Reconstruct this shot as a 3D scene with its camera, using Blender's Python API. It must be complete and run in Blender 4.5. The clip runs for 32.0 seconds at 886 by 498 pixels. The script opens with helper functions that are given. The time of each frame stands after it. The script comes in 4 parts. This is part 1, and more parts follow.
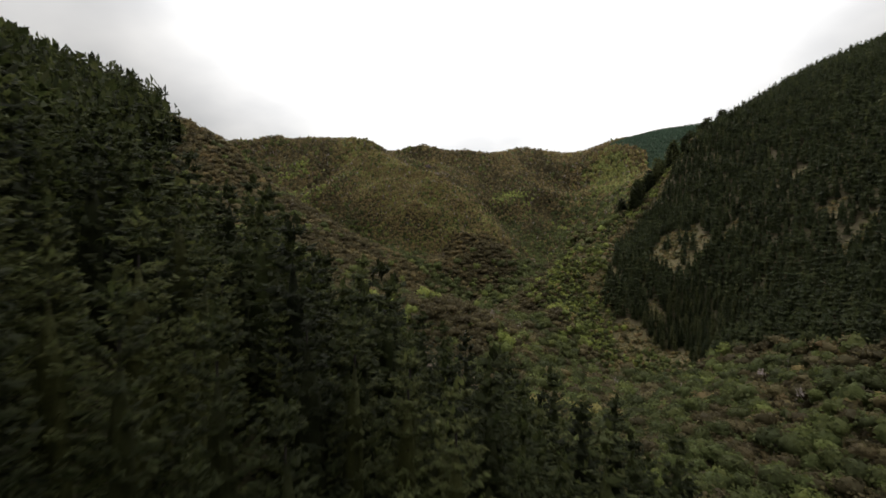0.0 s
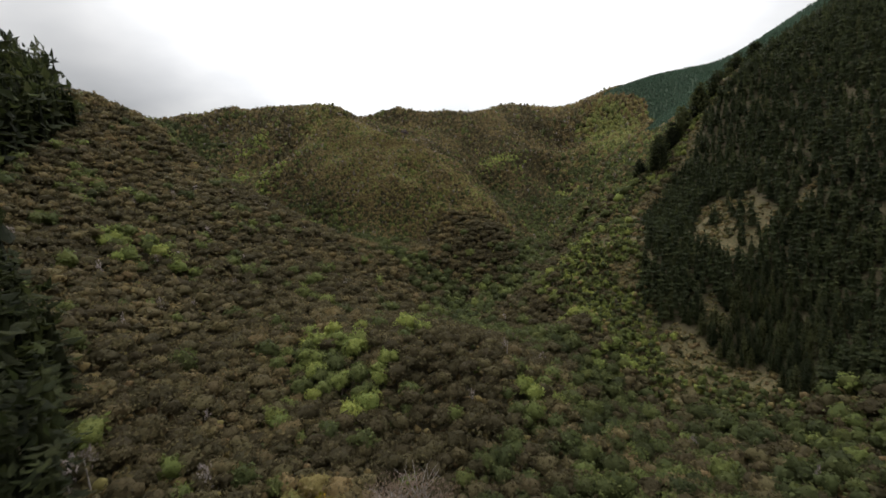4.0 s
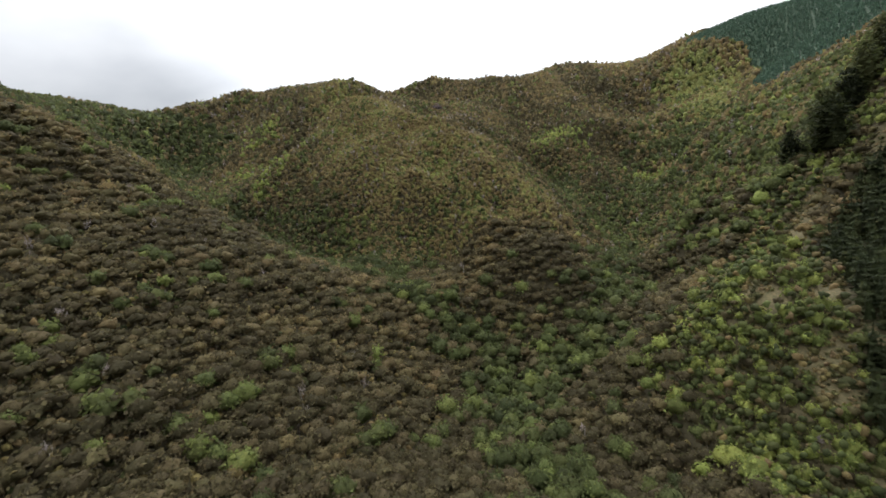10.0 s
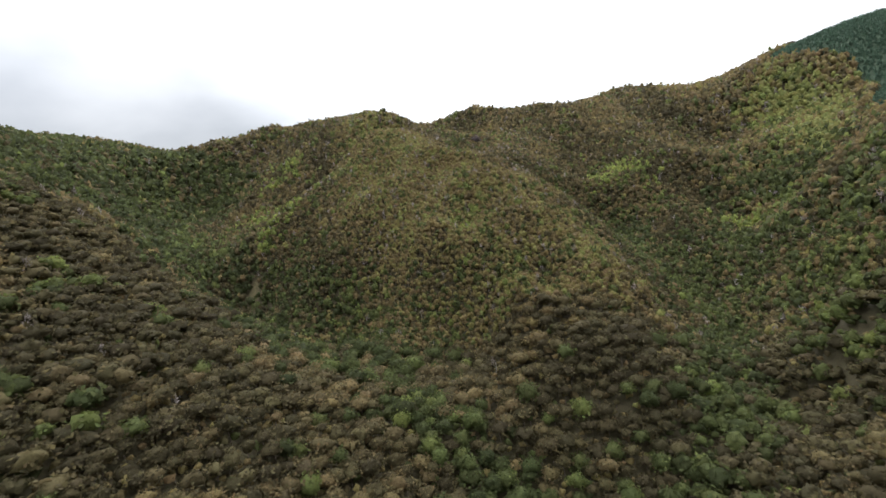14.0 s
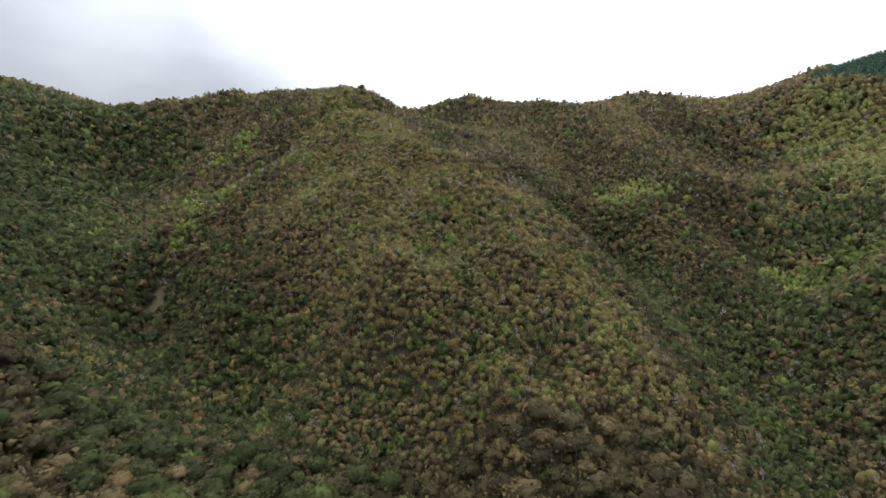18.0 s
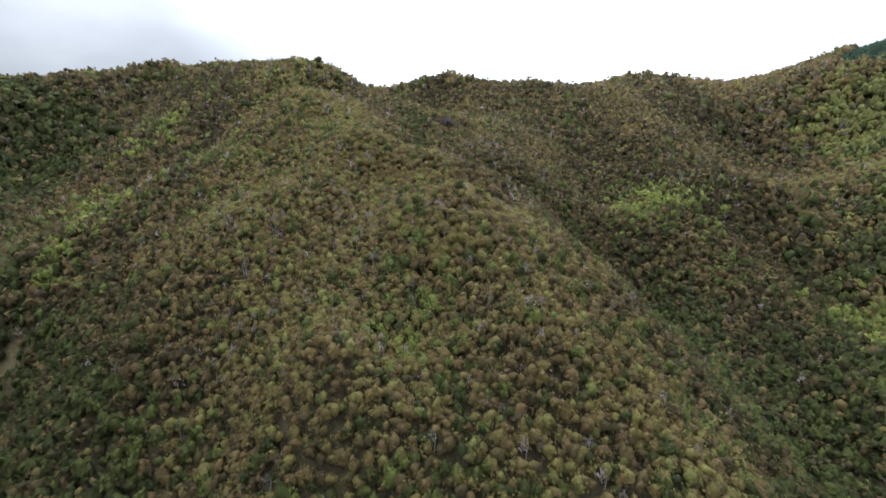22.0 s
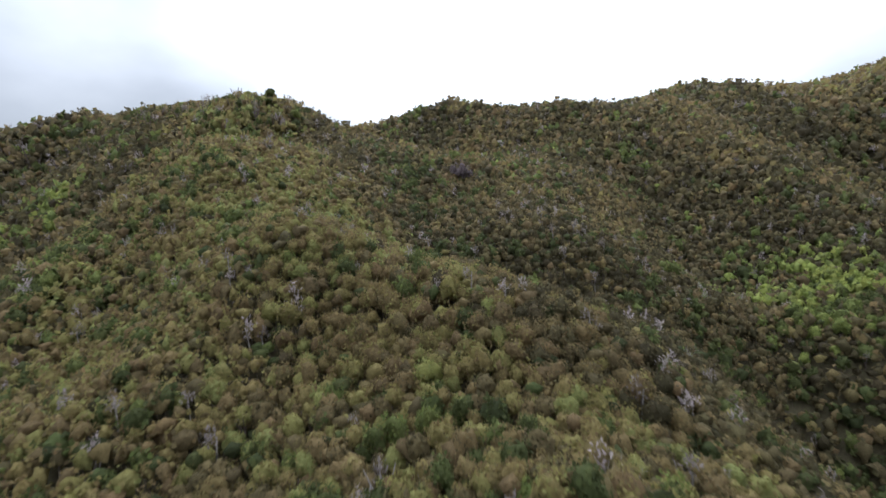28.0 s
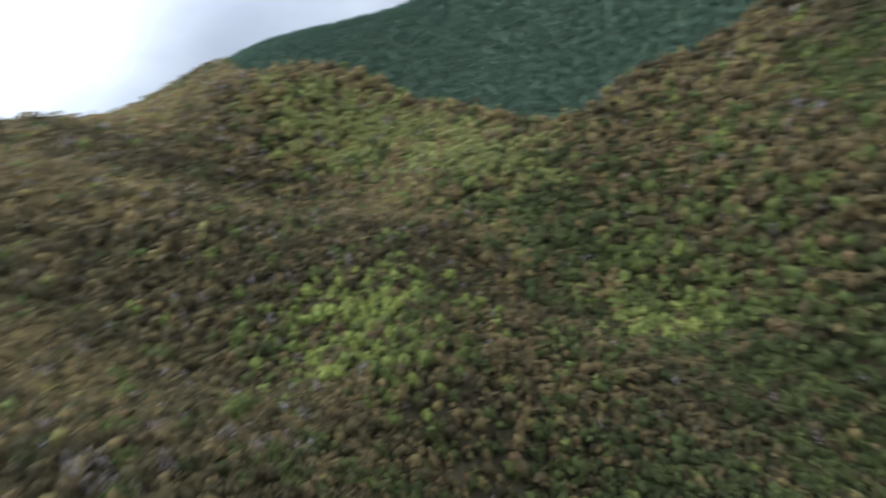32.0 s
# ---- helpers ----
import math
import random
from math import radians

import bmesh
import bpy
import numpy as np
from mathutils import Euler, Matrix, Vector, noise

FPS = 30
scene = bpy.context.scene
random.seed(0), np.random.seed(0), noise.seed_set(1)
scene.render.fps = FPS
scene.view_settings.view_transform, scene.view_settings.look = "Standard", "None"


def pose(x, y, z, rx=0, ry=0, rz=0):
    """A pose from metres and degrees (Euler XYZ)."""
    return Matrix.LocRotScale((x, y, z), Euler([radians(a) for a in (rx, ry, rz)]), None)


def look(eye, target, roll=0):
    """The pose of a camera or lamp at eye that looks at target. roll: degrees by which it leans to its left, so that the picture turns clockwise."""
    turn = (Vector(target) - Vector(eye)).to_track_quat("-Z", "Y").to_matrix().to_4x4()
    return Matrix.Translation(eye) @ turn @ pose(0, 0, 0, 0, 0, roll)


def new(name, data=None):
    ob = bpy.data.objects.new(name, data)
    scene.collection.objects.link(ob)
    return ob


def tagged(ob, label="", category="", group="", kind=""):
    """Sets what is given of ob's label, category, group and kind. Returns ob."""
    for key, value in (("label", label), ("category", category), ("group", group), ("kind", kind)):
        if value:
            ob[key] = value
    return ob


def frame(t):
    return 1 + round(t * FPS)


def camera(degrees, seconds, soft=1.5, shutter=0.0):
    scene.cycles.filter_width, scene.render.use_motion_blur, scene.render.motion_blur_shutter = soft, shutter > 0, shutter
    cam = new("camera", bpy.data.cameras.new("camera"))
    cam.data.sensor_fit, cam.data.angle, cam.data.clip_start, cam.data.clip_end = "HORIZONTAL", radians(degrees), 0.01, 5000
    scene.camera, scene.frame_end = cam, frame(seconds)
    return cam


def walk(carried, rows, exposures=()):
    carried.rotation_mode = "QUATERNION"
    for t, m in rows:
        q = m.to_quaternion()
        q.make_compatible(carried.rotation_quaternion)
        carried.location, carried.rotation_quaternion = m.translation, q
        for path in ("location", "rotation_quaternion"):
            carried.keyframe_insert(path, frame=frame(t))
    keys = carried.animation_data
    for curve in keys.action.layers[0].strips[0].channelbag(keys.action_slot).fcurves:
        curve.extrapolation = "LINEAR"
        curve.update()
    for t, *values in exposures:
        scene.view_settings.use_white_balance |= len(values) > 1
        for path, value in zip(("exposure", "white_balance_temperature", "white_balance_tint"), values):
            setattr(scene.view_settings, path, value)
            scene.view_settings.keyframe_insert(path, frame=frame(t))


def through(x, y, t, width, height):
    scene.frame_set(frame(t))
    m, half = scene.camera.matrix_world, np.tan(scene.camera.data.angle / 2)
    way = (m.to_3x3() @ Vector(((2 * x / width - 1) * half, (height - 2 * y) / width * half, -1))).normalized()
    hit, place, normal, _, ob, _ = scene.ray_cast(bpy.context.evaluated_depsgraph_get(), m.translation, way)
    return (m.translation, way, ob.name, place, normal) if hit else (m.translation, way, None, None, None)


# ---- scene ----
LENS = 82.5
cam = camera(LENS, 32.0, soft=1.55, shutter=0.5)
# t, x, y, z, tilt, lean, turn
ROWS = [
    (0.0, -1.76, -3.95, 56.08, 88.27, 0.18, -0.08),
    (0.5, -2.01, 3.87, 57.2, 88.24, 0.79, -0.22),
    (1.0, -2.48, 11.96, 58.14, 88.19, 1.38, -0.94),
    (1.5, -2.71, 20.09, 59.29, 88.16, 1.71, -1.66),
    (2.0, -2.71, 28.11, 60.59, 87.86, 1.94, -2.01),
    (2.5, -2.47, 36.21, 62.28, 86.85, 2.2, -2.19),
    (3.0, -2.28, 44.13, 64, 85.25, 2.75, -2.44),
    (3.5, -1.97, 51.99, 65.69, 84.38, 3.43, -2.38),
    (5.5, 1.95, 82.9, 70.79, 83.53, 5.52, -0.66),
    (6.0, 3.03, 91.17, 72.32, 83.25, 6.01, -0.09),
    (6.5, 4.15, 99.3, 73.85, 82.97, 6.46, 0.4),
    (7.0, 5.1, 107.38, 75.32, 82.73, 6.68, 0.68),
    (7.5, 6, 115.46, 76.62, 82.51, 6.83, 0.98),
    (8.0, 7.17, 123.98, 77.79, 82.35, 6.44, 1.49),
    (8.5, 8.2, 132.6, 78.75, 82.12, 6.14, 2.04),
    (9.0, 9.03, 141.02, 79.7, 81.88, 6.31, 2.65),
    (9.5, 9.84, 149.47, 80.58, 81.59, 6.65, 3.29),
    (10.0, 10.73, 157.82, 81.66, 81.28, 6.98, 3.92),
    (10.5, 11.56, 166.22, 82.69, 81.13, 7.47, 4.48),
    (11.0, 12.46, 174.7, 83.51, 81.65, 7.94, 5.08),
    (11.5, 13.04, 183.44, 84.17, 82.82, 8.26, 5.71),
    (12.0, 13.56, 191.85, 84.81, 84.2, 8.61, 6.31),
    (12.5, 14.28, 199.68, 85.51, 85.67, 8.65, 7.16),
    (13.0, 15, 207.61, 86.95, 85.73, 8.1, 8.13),
    (13.5, 15.21, 215.52, 88.33, 85.36, 7.67, 8.85),
    (14.0, 15.52, 223.19, 89.73, 85.26, 7.51, 9.68),
    (14.5, 15.57, 230.33, 90.72, 85.56, 7.42, 10.18),
    (16.5, 13.3, 263.61, 96.46, 85.01, 3.13, 10.1),
    (17.0, 12.92, 271.97, 97.89, 84.58, 2.22, 9.28),
    (17.5, 12.59, 280.22, 99.73, 84.12, 1.7, 8.78),
    (18.0, 11.96, 288.32, 101.19, 83.7, 1.26, 8.18),
    (18.5, 11.22, 296.36, 102.66, 83.25, 0.88, 7.74),
    (19.0, 10.35, 304.2, 104.36, 82.91, 0.42, 7.41),
    (19.5, 9.41, 311.91, 105.94, 82.54, 0.01, 7.08),
    (20.0, 8.35, 319.75, 107.42, 82.08, -0.18, 6.58),
    (20.5, 7.21, 327.46, 108.78, 81.55, 0.25, 5.88),
    (21.0, 5.97, 335.22, 110.07, 81.07, 0.7, 5.5),
    (21.5, 4.75, 342.74, 111.38, 81.09, 0.72, 5.44),
    (22.0, 3.46, 350.32, 112.56, 81.31, 0.72, 5.38),
    (22.5, 2.1, 357.95, 113.96, 81.24, 0.84, 5.28),
    (23.0, 1.22, 365.75, 115.28, 81.11, 0.77, 5.21),
    (23.5, 0.32, 373.36, 116.5, 81.29, 0.57, 5.16),
    (24.0, -0.79, 380.97, 117.86, 81.78, 0.42, 5.1),
    (24.5, -1.9, 388.72, 119.06, 81.99, 0.52, 5.01),
    (26.5, -7.33, 421.1, 122.75, 82.36, 3.42, 4.49),
    (27.0, -8.06, 429.75, 124.25, 82.85, 4.05, 4.74),
    (27.5, -8.67, 438.13, 126.03, 83.86, 4.37, 5.18),
    (28.0, -9.11, 446.19, 127.78, 84.67, 4.83, 5.56),
    (28.5, -9.5, 453.98, 129.54, 84.8, 5.5, 5.76),
    (29.0, -9.63, 461.48, 131.6, 84.33, 6.36, 5.89),
    (29.5, -9.89, 469.12, 133.78, 83.58, 7.06, 5.71),
    (30.0, -9.99, 476.58, 135.95, 82.8, 7.61, 5.33),
    (30.5, -9.13, 485.42, 137.49, 81.87, 9.28, 2),
    (31.0, -8.13, 495.38, 137.85, 79.71, 13.22, -13.52),
    (31.5, -8.43, 504.99, 138.92, 75.72, 15.7, -39.92),
    (32.0, -8.81, 514.08, 140.49, 72.52, 17.13, -67.23),
]
walk(cam, [(t, pose(x, y, z, rx, ry, rz)) for t, x, y, z, rx, ry, rz in ROWS],
     exposures=[(0.0, 0.02, 6750, 10), (3.0, 0.08, 6600, 10), (7.0, 0.41, 6400, 10), (9.0, 0.60, 6300, 10), (13.0, 0.82, 6200, 10), (17.0, 0.61, 6100, 10), (19.0, 0.62, 5950, 10), (22.0, 0.77, 5880, 10), (24.0, 0.76, 5850, 10), (28.0, 0.61, 5700, 10), (30.0, 0.44, 5650, 10), (32.0, 0.77, 5550, 10)])

# ---- sky and light: bright overcast, the sun veiled high above ----
SUN_AZ, SUN_EL = 20.0, 58.0      # degrees from +y towards +x, above the horizon


def node(tree, kind, **values):
    n = tree.nodes.new(kind)
    for key, value in values.items():
        n.inputs[key].default_value = value
    return n


def make_world():
    world = bpy.data.worlds.new("overcast_sky")
    scene.world = world
    world.use_nodes = True
    t = world.node_tree
    t.nodes.clear()
    link = t.links.new
    coord = t.nodes.new("ShaderNodeTexCoord")
    sky = t.nodes.new("ShaderNodeTexSky")
    sky.sky_type = "NISHITA"
    sky.sun_disc = False
    sky.sun_elevation, sky.sun_rotation = radians(SUN_EL), radians(SUN_AZ)
    # cloud deck: the direction flattened on a plane overhead
    sep = t.nodes.new("ShaderNodeSeparateXYZ")
    link(coord.outputs["Generated"], sep.inputs[0])
    lift = t.nodes.new("ShaderNodeMath")
    lift.operation = "ADD"
    lift.inputs[1].default_value = 0.35
    link(sep.outputs["Z"], lift.inputs[0])
    flat = t.nodes.new("ShaderNodeVectorMath")
    flat.operation = "DIVIDE"
    link(coord.outputs["Generated"], flat.inputs[0])
    trio = t.nodes.new("ShaderNodeCombineXYZ")
    for k in range(3):
        link(lift.outputs[0], trio.inputs[k])
    link(trio.outputs[0], flat.inputs[1])
    cloud = node(t, "ShaderNodeTexNoise", Scale=2.1, Detail=5.0, Roughness=0.45)
    link(flat.outputs[0], cloud.inputs["Vector"])
    ramp = t.nodes.new("ShaderNodeValToRGB")
    ramp.color_ramp.elements[0].position, ramp.color_ramp.elements[1].position = 0.36, 0.70
    ramp.color_ramp.elements[0].color = (0.74, 0.755, 0.78, 1)
    ramp.color_ramp.elements[1].color = (1.10, 1.10, 1.10, 1)
    link(cloud.outputs["Fac"], ramp.inputs[0])
    # the thin, bright part of the cloud ahead
    sun_dir = t.nodes.new("ShaderNodeVectorMath")
    sun_dir.operation = "DOT_PRODUCT"
    a, e = radians(6), radians(24)
    sun_dir.inputs[1].default_value = (math.sin(a) * math.cos(e), math.cos(a) * math.cos(e), math.sin(e))
    link(coord.outputs["Generated"], sun_dir.inputs[0])
    glow = t.nodes.new("ShaderNodeMapRange")
    glow.interpolation_type = "SMOOTHSTEP"
    for key, value in zip(("From Min", "From Max", "To Min", "To Max"), (0.78, 1.0, 0.64, 1.9)):
        glow.inputs[key].default_value = value
    link(sun_dir.outputs["Value"], glow.inputs["Value"])
    mul = t.nodes.new("ShaderNodeVectorMath")
    mul.operation = "SCALE"
    link(ramp.outputs[0], mul.inputs[0])
    link(glow.outputs[0], mul.inputs["Scale"])
    # an overcast sky is several times as bright overhead as at the horizon
    steep = t.nodes.new("ShaderNodeMath")
    steep.operation = "MULTIPLY_ADD"
    steep.use_clamp = False
    steep.inputs[1].default_value, steep.inputs[2].default_value = 7.0, 0.64
    up = t.nodes.new("ShaderNodeMath")
    up.operation = "MAXIMUM"
    link(sep.outputs["Z"], up.inputs[0])
    up.inputs[1].default_value = 0.0
    square = t.nodes.new("ShaderNodeMath")
    square.operation = "MULTIPLY"
    link(up.outputs[0], square.inputs[0])
    link(up.outputs[0], square.inputs[1])
    link(square.outputs[0], steep.inputs[0])
    rise = t.nodes.new("ShaderNodeVectorMath")
    rise.operation = "SCALE"
    link(mul.outputs[0], rise.inputs[0])
    link(steep.outputs[0], rise.inputs["Scale"])
    blue = node(t, "ShaderNodeBackground", Strength=0.06)
    link(sky.outputs[0], blue.inputs[0])
    deck = node(t, "ShaderNodeBackground", Strength=0.84)
    link(rise.outputs[0], deck.inputs[0])
    both = t.nodes.new("ShaderNodeMixShader")
    both.inputs[0].default_value = 0.9
    link(blue.outputs[0], both.inputs[1])
    link(deck.outputs[0], both.inputs[2])
    out = t.nodes.new("ShaderNodeOutputWorld")
    link(both.outputs[0], out.inputs[0])


make_world()
lamp = bpy.data.lights.new("sun", "SUN")
lamp.energy, lamp.angle, lamp.color = 1.2, radians(60), (1.0, 0.965, 0.90)
sun = new("sun", lamp)
a, e = radians(SUN_AZ), radians(SUN_EL)
sun.matrix_world = look(Vector((math.sin(a) * math.cos(e), math.cos(a) * math.cos(e), math.sin(e))) * 900, (0, 0, 0))

# ---- numbers and noise ----
RNG = np.random.RandomState(7)


def vnoise(x, y, size, seed):
    """Smooth noise in 0..1 over the plan; size in metres."""
    tab = np.random.RandomState(seed).rand(128, 128)
    u, v = np.asarray(x) / size, np.asarray(y) / size
    i, j = np.floor(u).astype(int), np.floor(v).astype(int)
    f, g = u - i, v - j
    f, g = f * f * (3 - 2 * f), g * g * (3 - 2 * g)
    i0, i1, j0, j1 = i % 128, (i + 1) % 128, j % 128, (j + 1) % 128
    return (tab[i0, j0] * (1 - f) + tab[i1, j0] * f) * (1 - g) + (tab[i0, j1] * (1 - f) + tab[i1, j1] * f) * g


# ---- the land: ridge, spur, slope and stream lines (x, y, height) ----
LANDFORM = {
    'stream_main': [(60, -120, -8), (66, 40, 8), (64, 130, 3), (66, 200, -8), (52, 262, 7), (50, 320, 13), (54, 365, 29), (62, 418, 34), (66, 452, 48), (74, 497, 48), (92, 545, 76), (120, 590, 104), (170, 680, 109)],
    'gully_left': [(-8, 350, 30), (-45, 395, 41), (-95, 440, 42), (-135, 470, 36), (-175, 530, 82), (-205, 610, 116), (-240, 720, 189)],
    'gully_mid': [(44, 500, 73), (18, 532, 102), (-18, 570, 117), (-50, 640, 148), (-74, 722, 153)],
    'ridge_left': [(-23, 345, 31), (-62, 372, 44), (-97, 385, 60), (-120, 370, 80), (-145, 350, 109), (-175, 350, 126), (-217, 359, 137), (-280, 350, 165)],
    'slope_left': [(-24, 173, 16), (-82, 202, 39), (-150, 215, 80), (-240, 220, 142), (-4, 190, 26), (-30, 90, 30), (-90, 90, 70), (-170, 90, 121), (-270, 90, 170), (10, 60, 19), (-24, 50, 42), (-18, 64, 37), (-5, 56, 28), (-12, 25, 33), (14, 35, 17), (-24, 0, 38), (-90, 0, 72), (-180, 0, 131), (-280, -20, 179), (-10, -60, 30), (-100, -90, 85)],
    'ridge_far_left': [(-330, 480, 183), (-300, 620, 161), (-250, 760, 143), (-420, 700, 199)],
    'spur_mid': [(36, 372, 41), (10, 400, 67), (-14, 440, 72), (-38, 481, 96), (-40, 519, 124), (-77, 559, 137), (-100, 620, 138), (-122, 682, 179), (-200, 690, 174)],
    'spur_edge': [(-14, 505, 116), (6, 484, 98), (24, 468, 92), (38, 446, 68), (46, 420, 58), (47, 392, 41)],
    'flank_mid': [(-62, 460, 78), (-112, 475, 66), (-140, 580, 106)],
    'knoll': [(70, 560, 87), (54, 596, 89), (20, 617, 127), (-16, 596, 126), (-20, 700, 137), (-30, 770, 183), (11, 781, 173)],
    'far_rim': [(60, 830, 170), (110, 800, 183), (154, 768, 172), (230, 800, 180), (290, 860, 197), (362, 922, 207), (430, 900, 234), (520, 860, 239)],
    'hill_right': [(330, 800, 211), (400, 700, 207), (480, 720, 215), (450, 600, 254), (560, 620, 242), (400, 540, 220)],
    'gully_far': [(100, 660, 132), (120, 720, 152), (46, 655, 123)],
    'spur_yellow': [(177, 616, 104), (259, 640, 132), (230, 720, 171), (330, 700, 199), (136, 617, 96)],
    'ridge_right': [(75, 286, 46), (104, 295, 43), (130, 300, 60), (129, 326, 63), (165, 335, 112), (203, 352, 134), (260, 370, 164), (330, 380, 194), (430, 420, 246), (560, 480, 299)],
    'slope_right': [(71, 224, 0), (107, 222, 14), (160, 215, 76), (230, 220, 129), (320, 230, 176), (440, 250, 239), (110, 110, 32), (200, 100, 105), (320, 90, 172), (120, 0, 51), (250, -20, 120), (130, -120, 50)],
    'spur_nose': [(35, 406, 62), (16, 404, 48), (-19, 409, 47), (-50, 429, 46), (-71, 417, 34), (-25, 433, 86), (8, 433, 83)],
    'spur_crest': [(-5, 452, 87), (-5, 478, 108), (-10, 496, 105), (-26, 503, 105), (-44, 536, 122), (-70, 555, 140)],
    'spur_left': [(-54, 487, 105), (-64, 507, 104), (-76, 452, 73), (-111, 516, 107), (-149, 503, 82)],
    'knoll_nose': [(3, 556, 114), (-8, 568, 118), (7, 544, 95), (23, 558, 103), (45, 575, 95), (-17, 545, 104), (48, 544, 56)],
    'far_bank': [(86, 461, 27), (56, 495, 61), (92, 518, 60), (87, 546, 70), (98, 371, 58), (83, 365, 19)],
    'valley_floor': [(-1, 261, 9), (19, 340, 15), (0, 393, 37), (30, 299, 4), (55, 238, 14), (-9, 329, 16)],
    'left_shoulder': [(-116, 315, 78), (-149, 406, 98), (-72, 287, 50), (-64, 201, 31)],
    'gully_right': [(106, 376, 36), (170, 420, 88), (240, 470, 128), (320, 540, 188), (150, 480, 84), (200, 540, 93)],
    'rim': [(-700, -400, 100), (0, -400, -20), (700, -400, 100), (-700, 300, 150), (-700, 1000, 150), (-300, 1100, 130), (0, 1100, 130), (300, 1200, 160), (700, 1100, 250), (800, 500, 300)],
    'summit_ridge': [(-98, 652, 169), (-145, 668, 171), (-175, 676, 172), (-225, 680, 152), (-270, 672, 171), (-315, 660, 168)],
    'far_left_rim': [(-380, 560, 185), (-390, 640, 190), (-250, 600, 104), (-310, 560, 157)],
    'spur_west': [(-95, 580, 144), (-110, 545, 116), (-130, 625, 147), (-75, 515, 107)],
    'left_lip': [(-110, 350, 78), (-80, 330, 63), (-50, 310, 41), (-30, 325, 31), (-150, 390, 99), (-170, 430, 80)],
    'east_hollow': [(60, 640, 113), (90, 620, 116), (20, 660, 137), (110, 560, 74), (130, 640, 105)],
    'far_knolls': [(-60, 780, 180), (30, 740, 173), (80, 770, 170), (130, 745, 162), (190, 770, 168)],
    'right_flank': [(110, 340, 57), (95, 320, 44), (120, 420, 55), (140, 520, 49), (90, 430, 24)],
}
KNOTS = np.array([p for line in LANDFORM.values() for p in line], float)


def plate(ax, ay):
    d2 = (ax[:, None] - KNOTS[None, :, 0]) ** 2 + (ay[:, None] - KNOTS[None, :, 1]) ** 2
    return 0.5 * d2 * np.log(d2 + 1e-9)


def solve_land():
    n = len(KNOTS)
    side = np.c_[np.ones(n), KNOTS[:, :2]]
    top = np.c_[plate(KNOTS[:, 0], KNOTS[:, 1]) + 80 * np.eye(n), side]
    whole = np.r_[top, np.c_[side.T, np.zeros((3, 3))]]
    return np.linalg.solve(whole, np.r_[KNOTS[:, 2], 0, 0, 0])


BEND = solve_land()


def height(x, y):
    """The ground's height: a thin plate bent over the landform lines, with small humps."""
    x, y = np.asarray(x, float).ravel(), np.asarray(y, float).ravel()
    cx, cy = np.clip(x, -560, 660), np.clip(y, -260, 1090)
    h = np.concatenate([np.c_[plate(cx[i:i + 8000], cy[i:i + 8000]), np.ones(len(cx[i:i + 8000])), cx[i:i + 8000], cy[i:i + 8000]] @ BEND
                        for i in range(0, len(cx), 8000)])
    out = np.hypot(x - cx, y - cy)
    h = 60 + (h - 60) * np.exp(-out / 350.0)
    near = np.exp(-out / 60.0)
    return h + near * (2.4 * (vnoise(x, y, 34, 1) - 0.5) + 1.2 * (vnoise(x, y, 13, 2) - 0.5))


def line_distance(x, y, pts):
    best = np.full(len(x), 1e9)
    for (x0, y0, *_), (x1, y1, *_) in zip(pts[:-1], pts[1:]):
        dx, dy = x1 - x0, y1 - y0
        s = np.clip(((x - x0) * dx + (y - y0) * dy) / (dx * dx + dy * dy), 0, 1)
        best = np.minimum(best, np.hypot(x - x0 - s * dx, y - y0 - s * dy))
    return best


def inside(x, y, poly):
    hit = np.zeros(len(x), bool)
    for (x0, y0), (x1, y1) in zip(poly, poly[1:] + poly[:1]):
        if y0 != y1:
            hit ^= ((y0 > y) != (y1 > y)) & (x < (x1 - x0) * (y - y0) / (y1 - y0) + x0)
    return hit


# plan of what grows where
OLD_PINES = [(24, -200), (30, 28), (26, 52), (13, 73), (-8, 80), (-22, 90), (-40, 108), (-64, 146), (-128, 190), (-152, 255), (-158, 302), (-200, 345), (-300, 395), (-600, 420), (-600, -200)]
YOUNG_PINES = [(105, 20), (105, 144), (104, 175), (97, 193), (93, 224), (86, 237), (81, 246), (85, 261), (90, 272), (107, 307), (120, 317), (131, 324), (139, 326), (150, 333), (165, 340), (203, 350), (260, 366), (340, 385), (640, 470), (640, 0)]
FAR_PINES = [(232, 730), (258, 710), (272, 679), (264, 651), (257, 627), (226, 580), (222, 556), (236, 532), (238, 495), (258, 440), (330, 400), (640, 480), (640, 880), (430, 960), (372, 925), (300, 810)]
CLEARINGS = [[(111, 274), (120, 278), (127, 284), (135, 273), (132, 253), (125, 242), (114, 248), (108, 259)],
             [(-146, 478), (-139, 474), (-137, 483), (-144, 488)],
             [(76, 248), (88, 246), (89, 233), (95, 225), (101, 207), (104, 190), (92, 202), (84, 217), (76, 226)],
             [(80, 276), (86, 275), (90, 281), (84, 282)], [(96, 311), (104, 311), (104, 318), (97, 318)]]
STRIP = [(78, 246), (84, 232), (92, 214), (98, 198)]
CREST = [(93, 300), (101, 313), (113, 329), (123, 332), (132, 333), (141, 329), (152, 339), (165, 345), (203, 353)]
BELT = [(58, 300), (80, 300), (100, 311), (107, 306), (90, 273), (84, 262), (79, 247), (76, 225), (84, 212), (70, 205), (60, 235), (55, 265)]


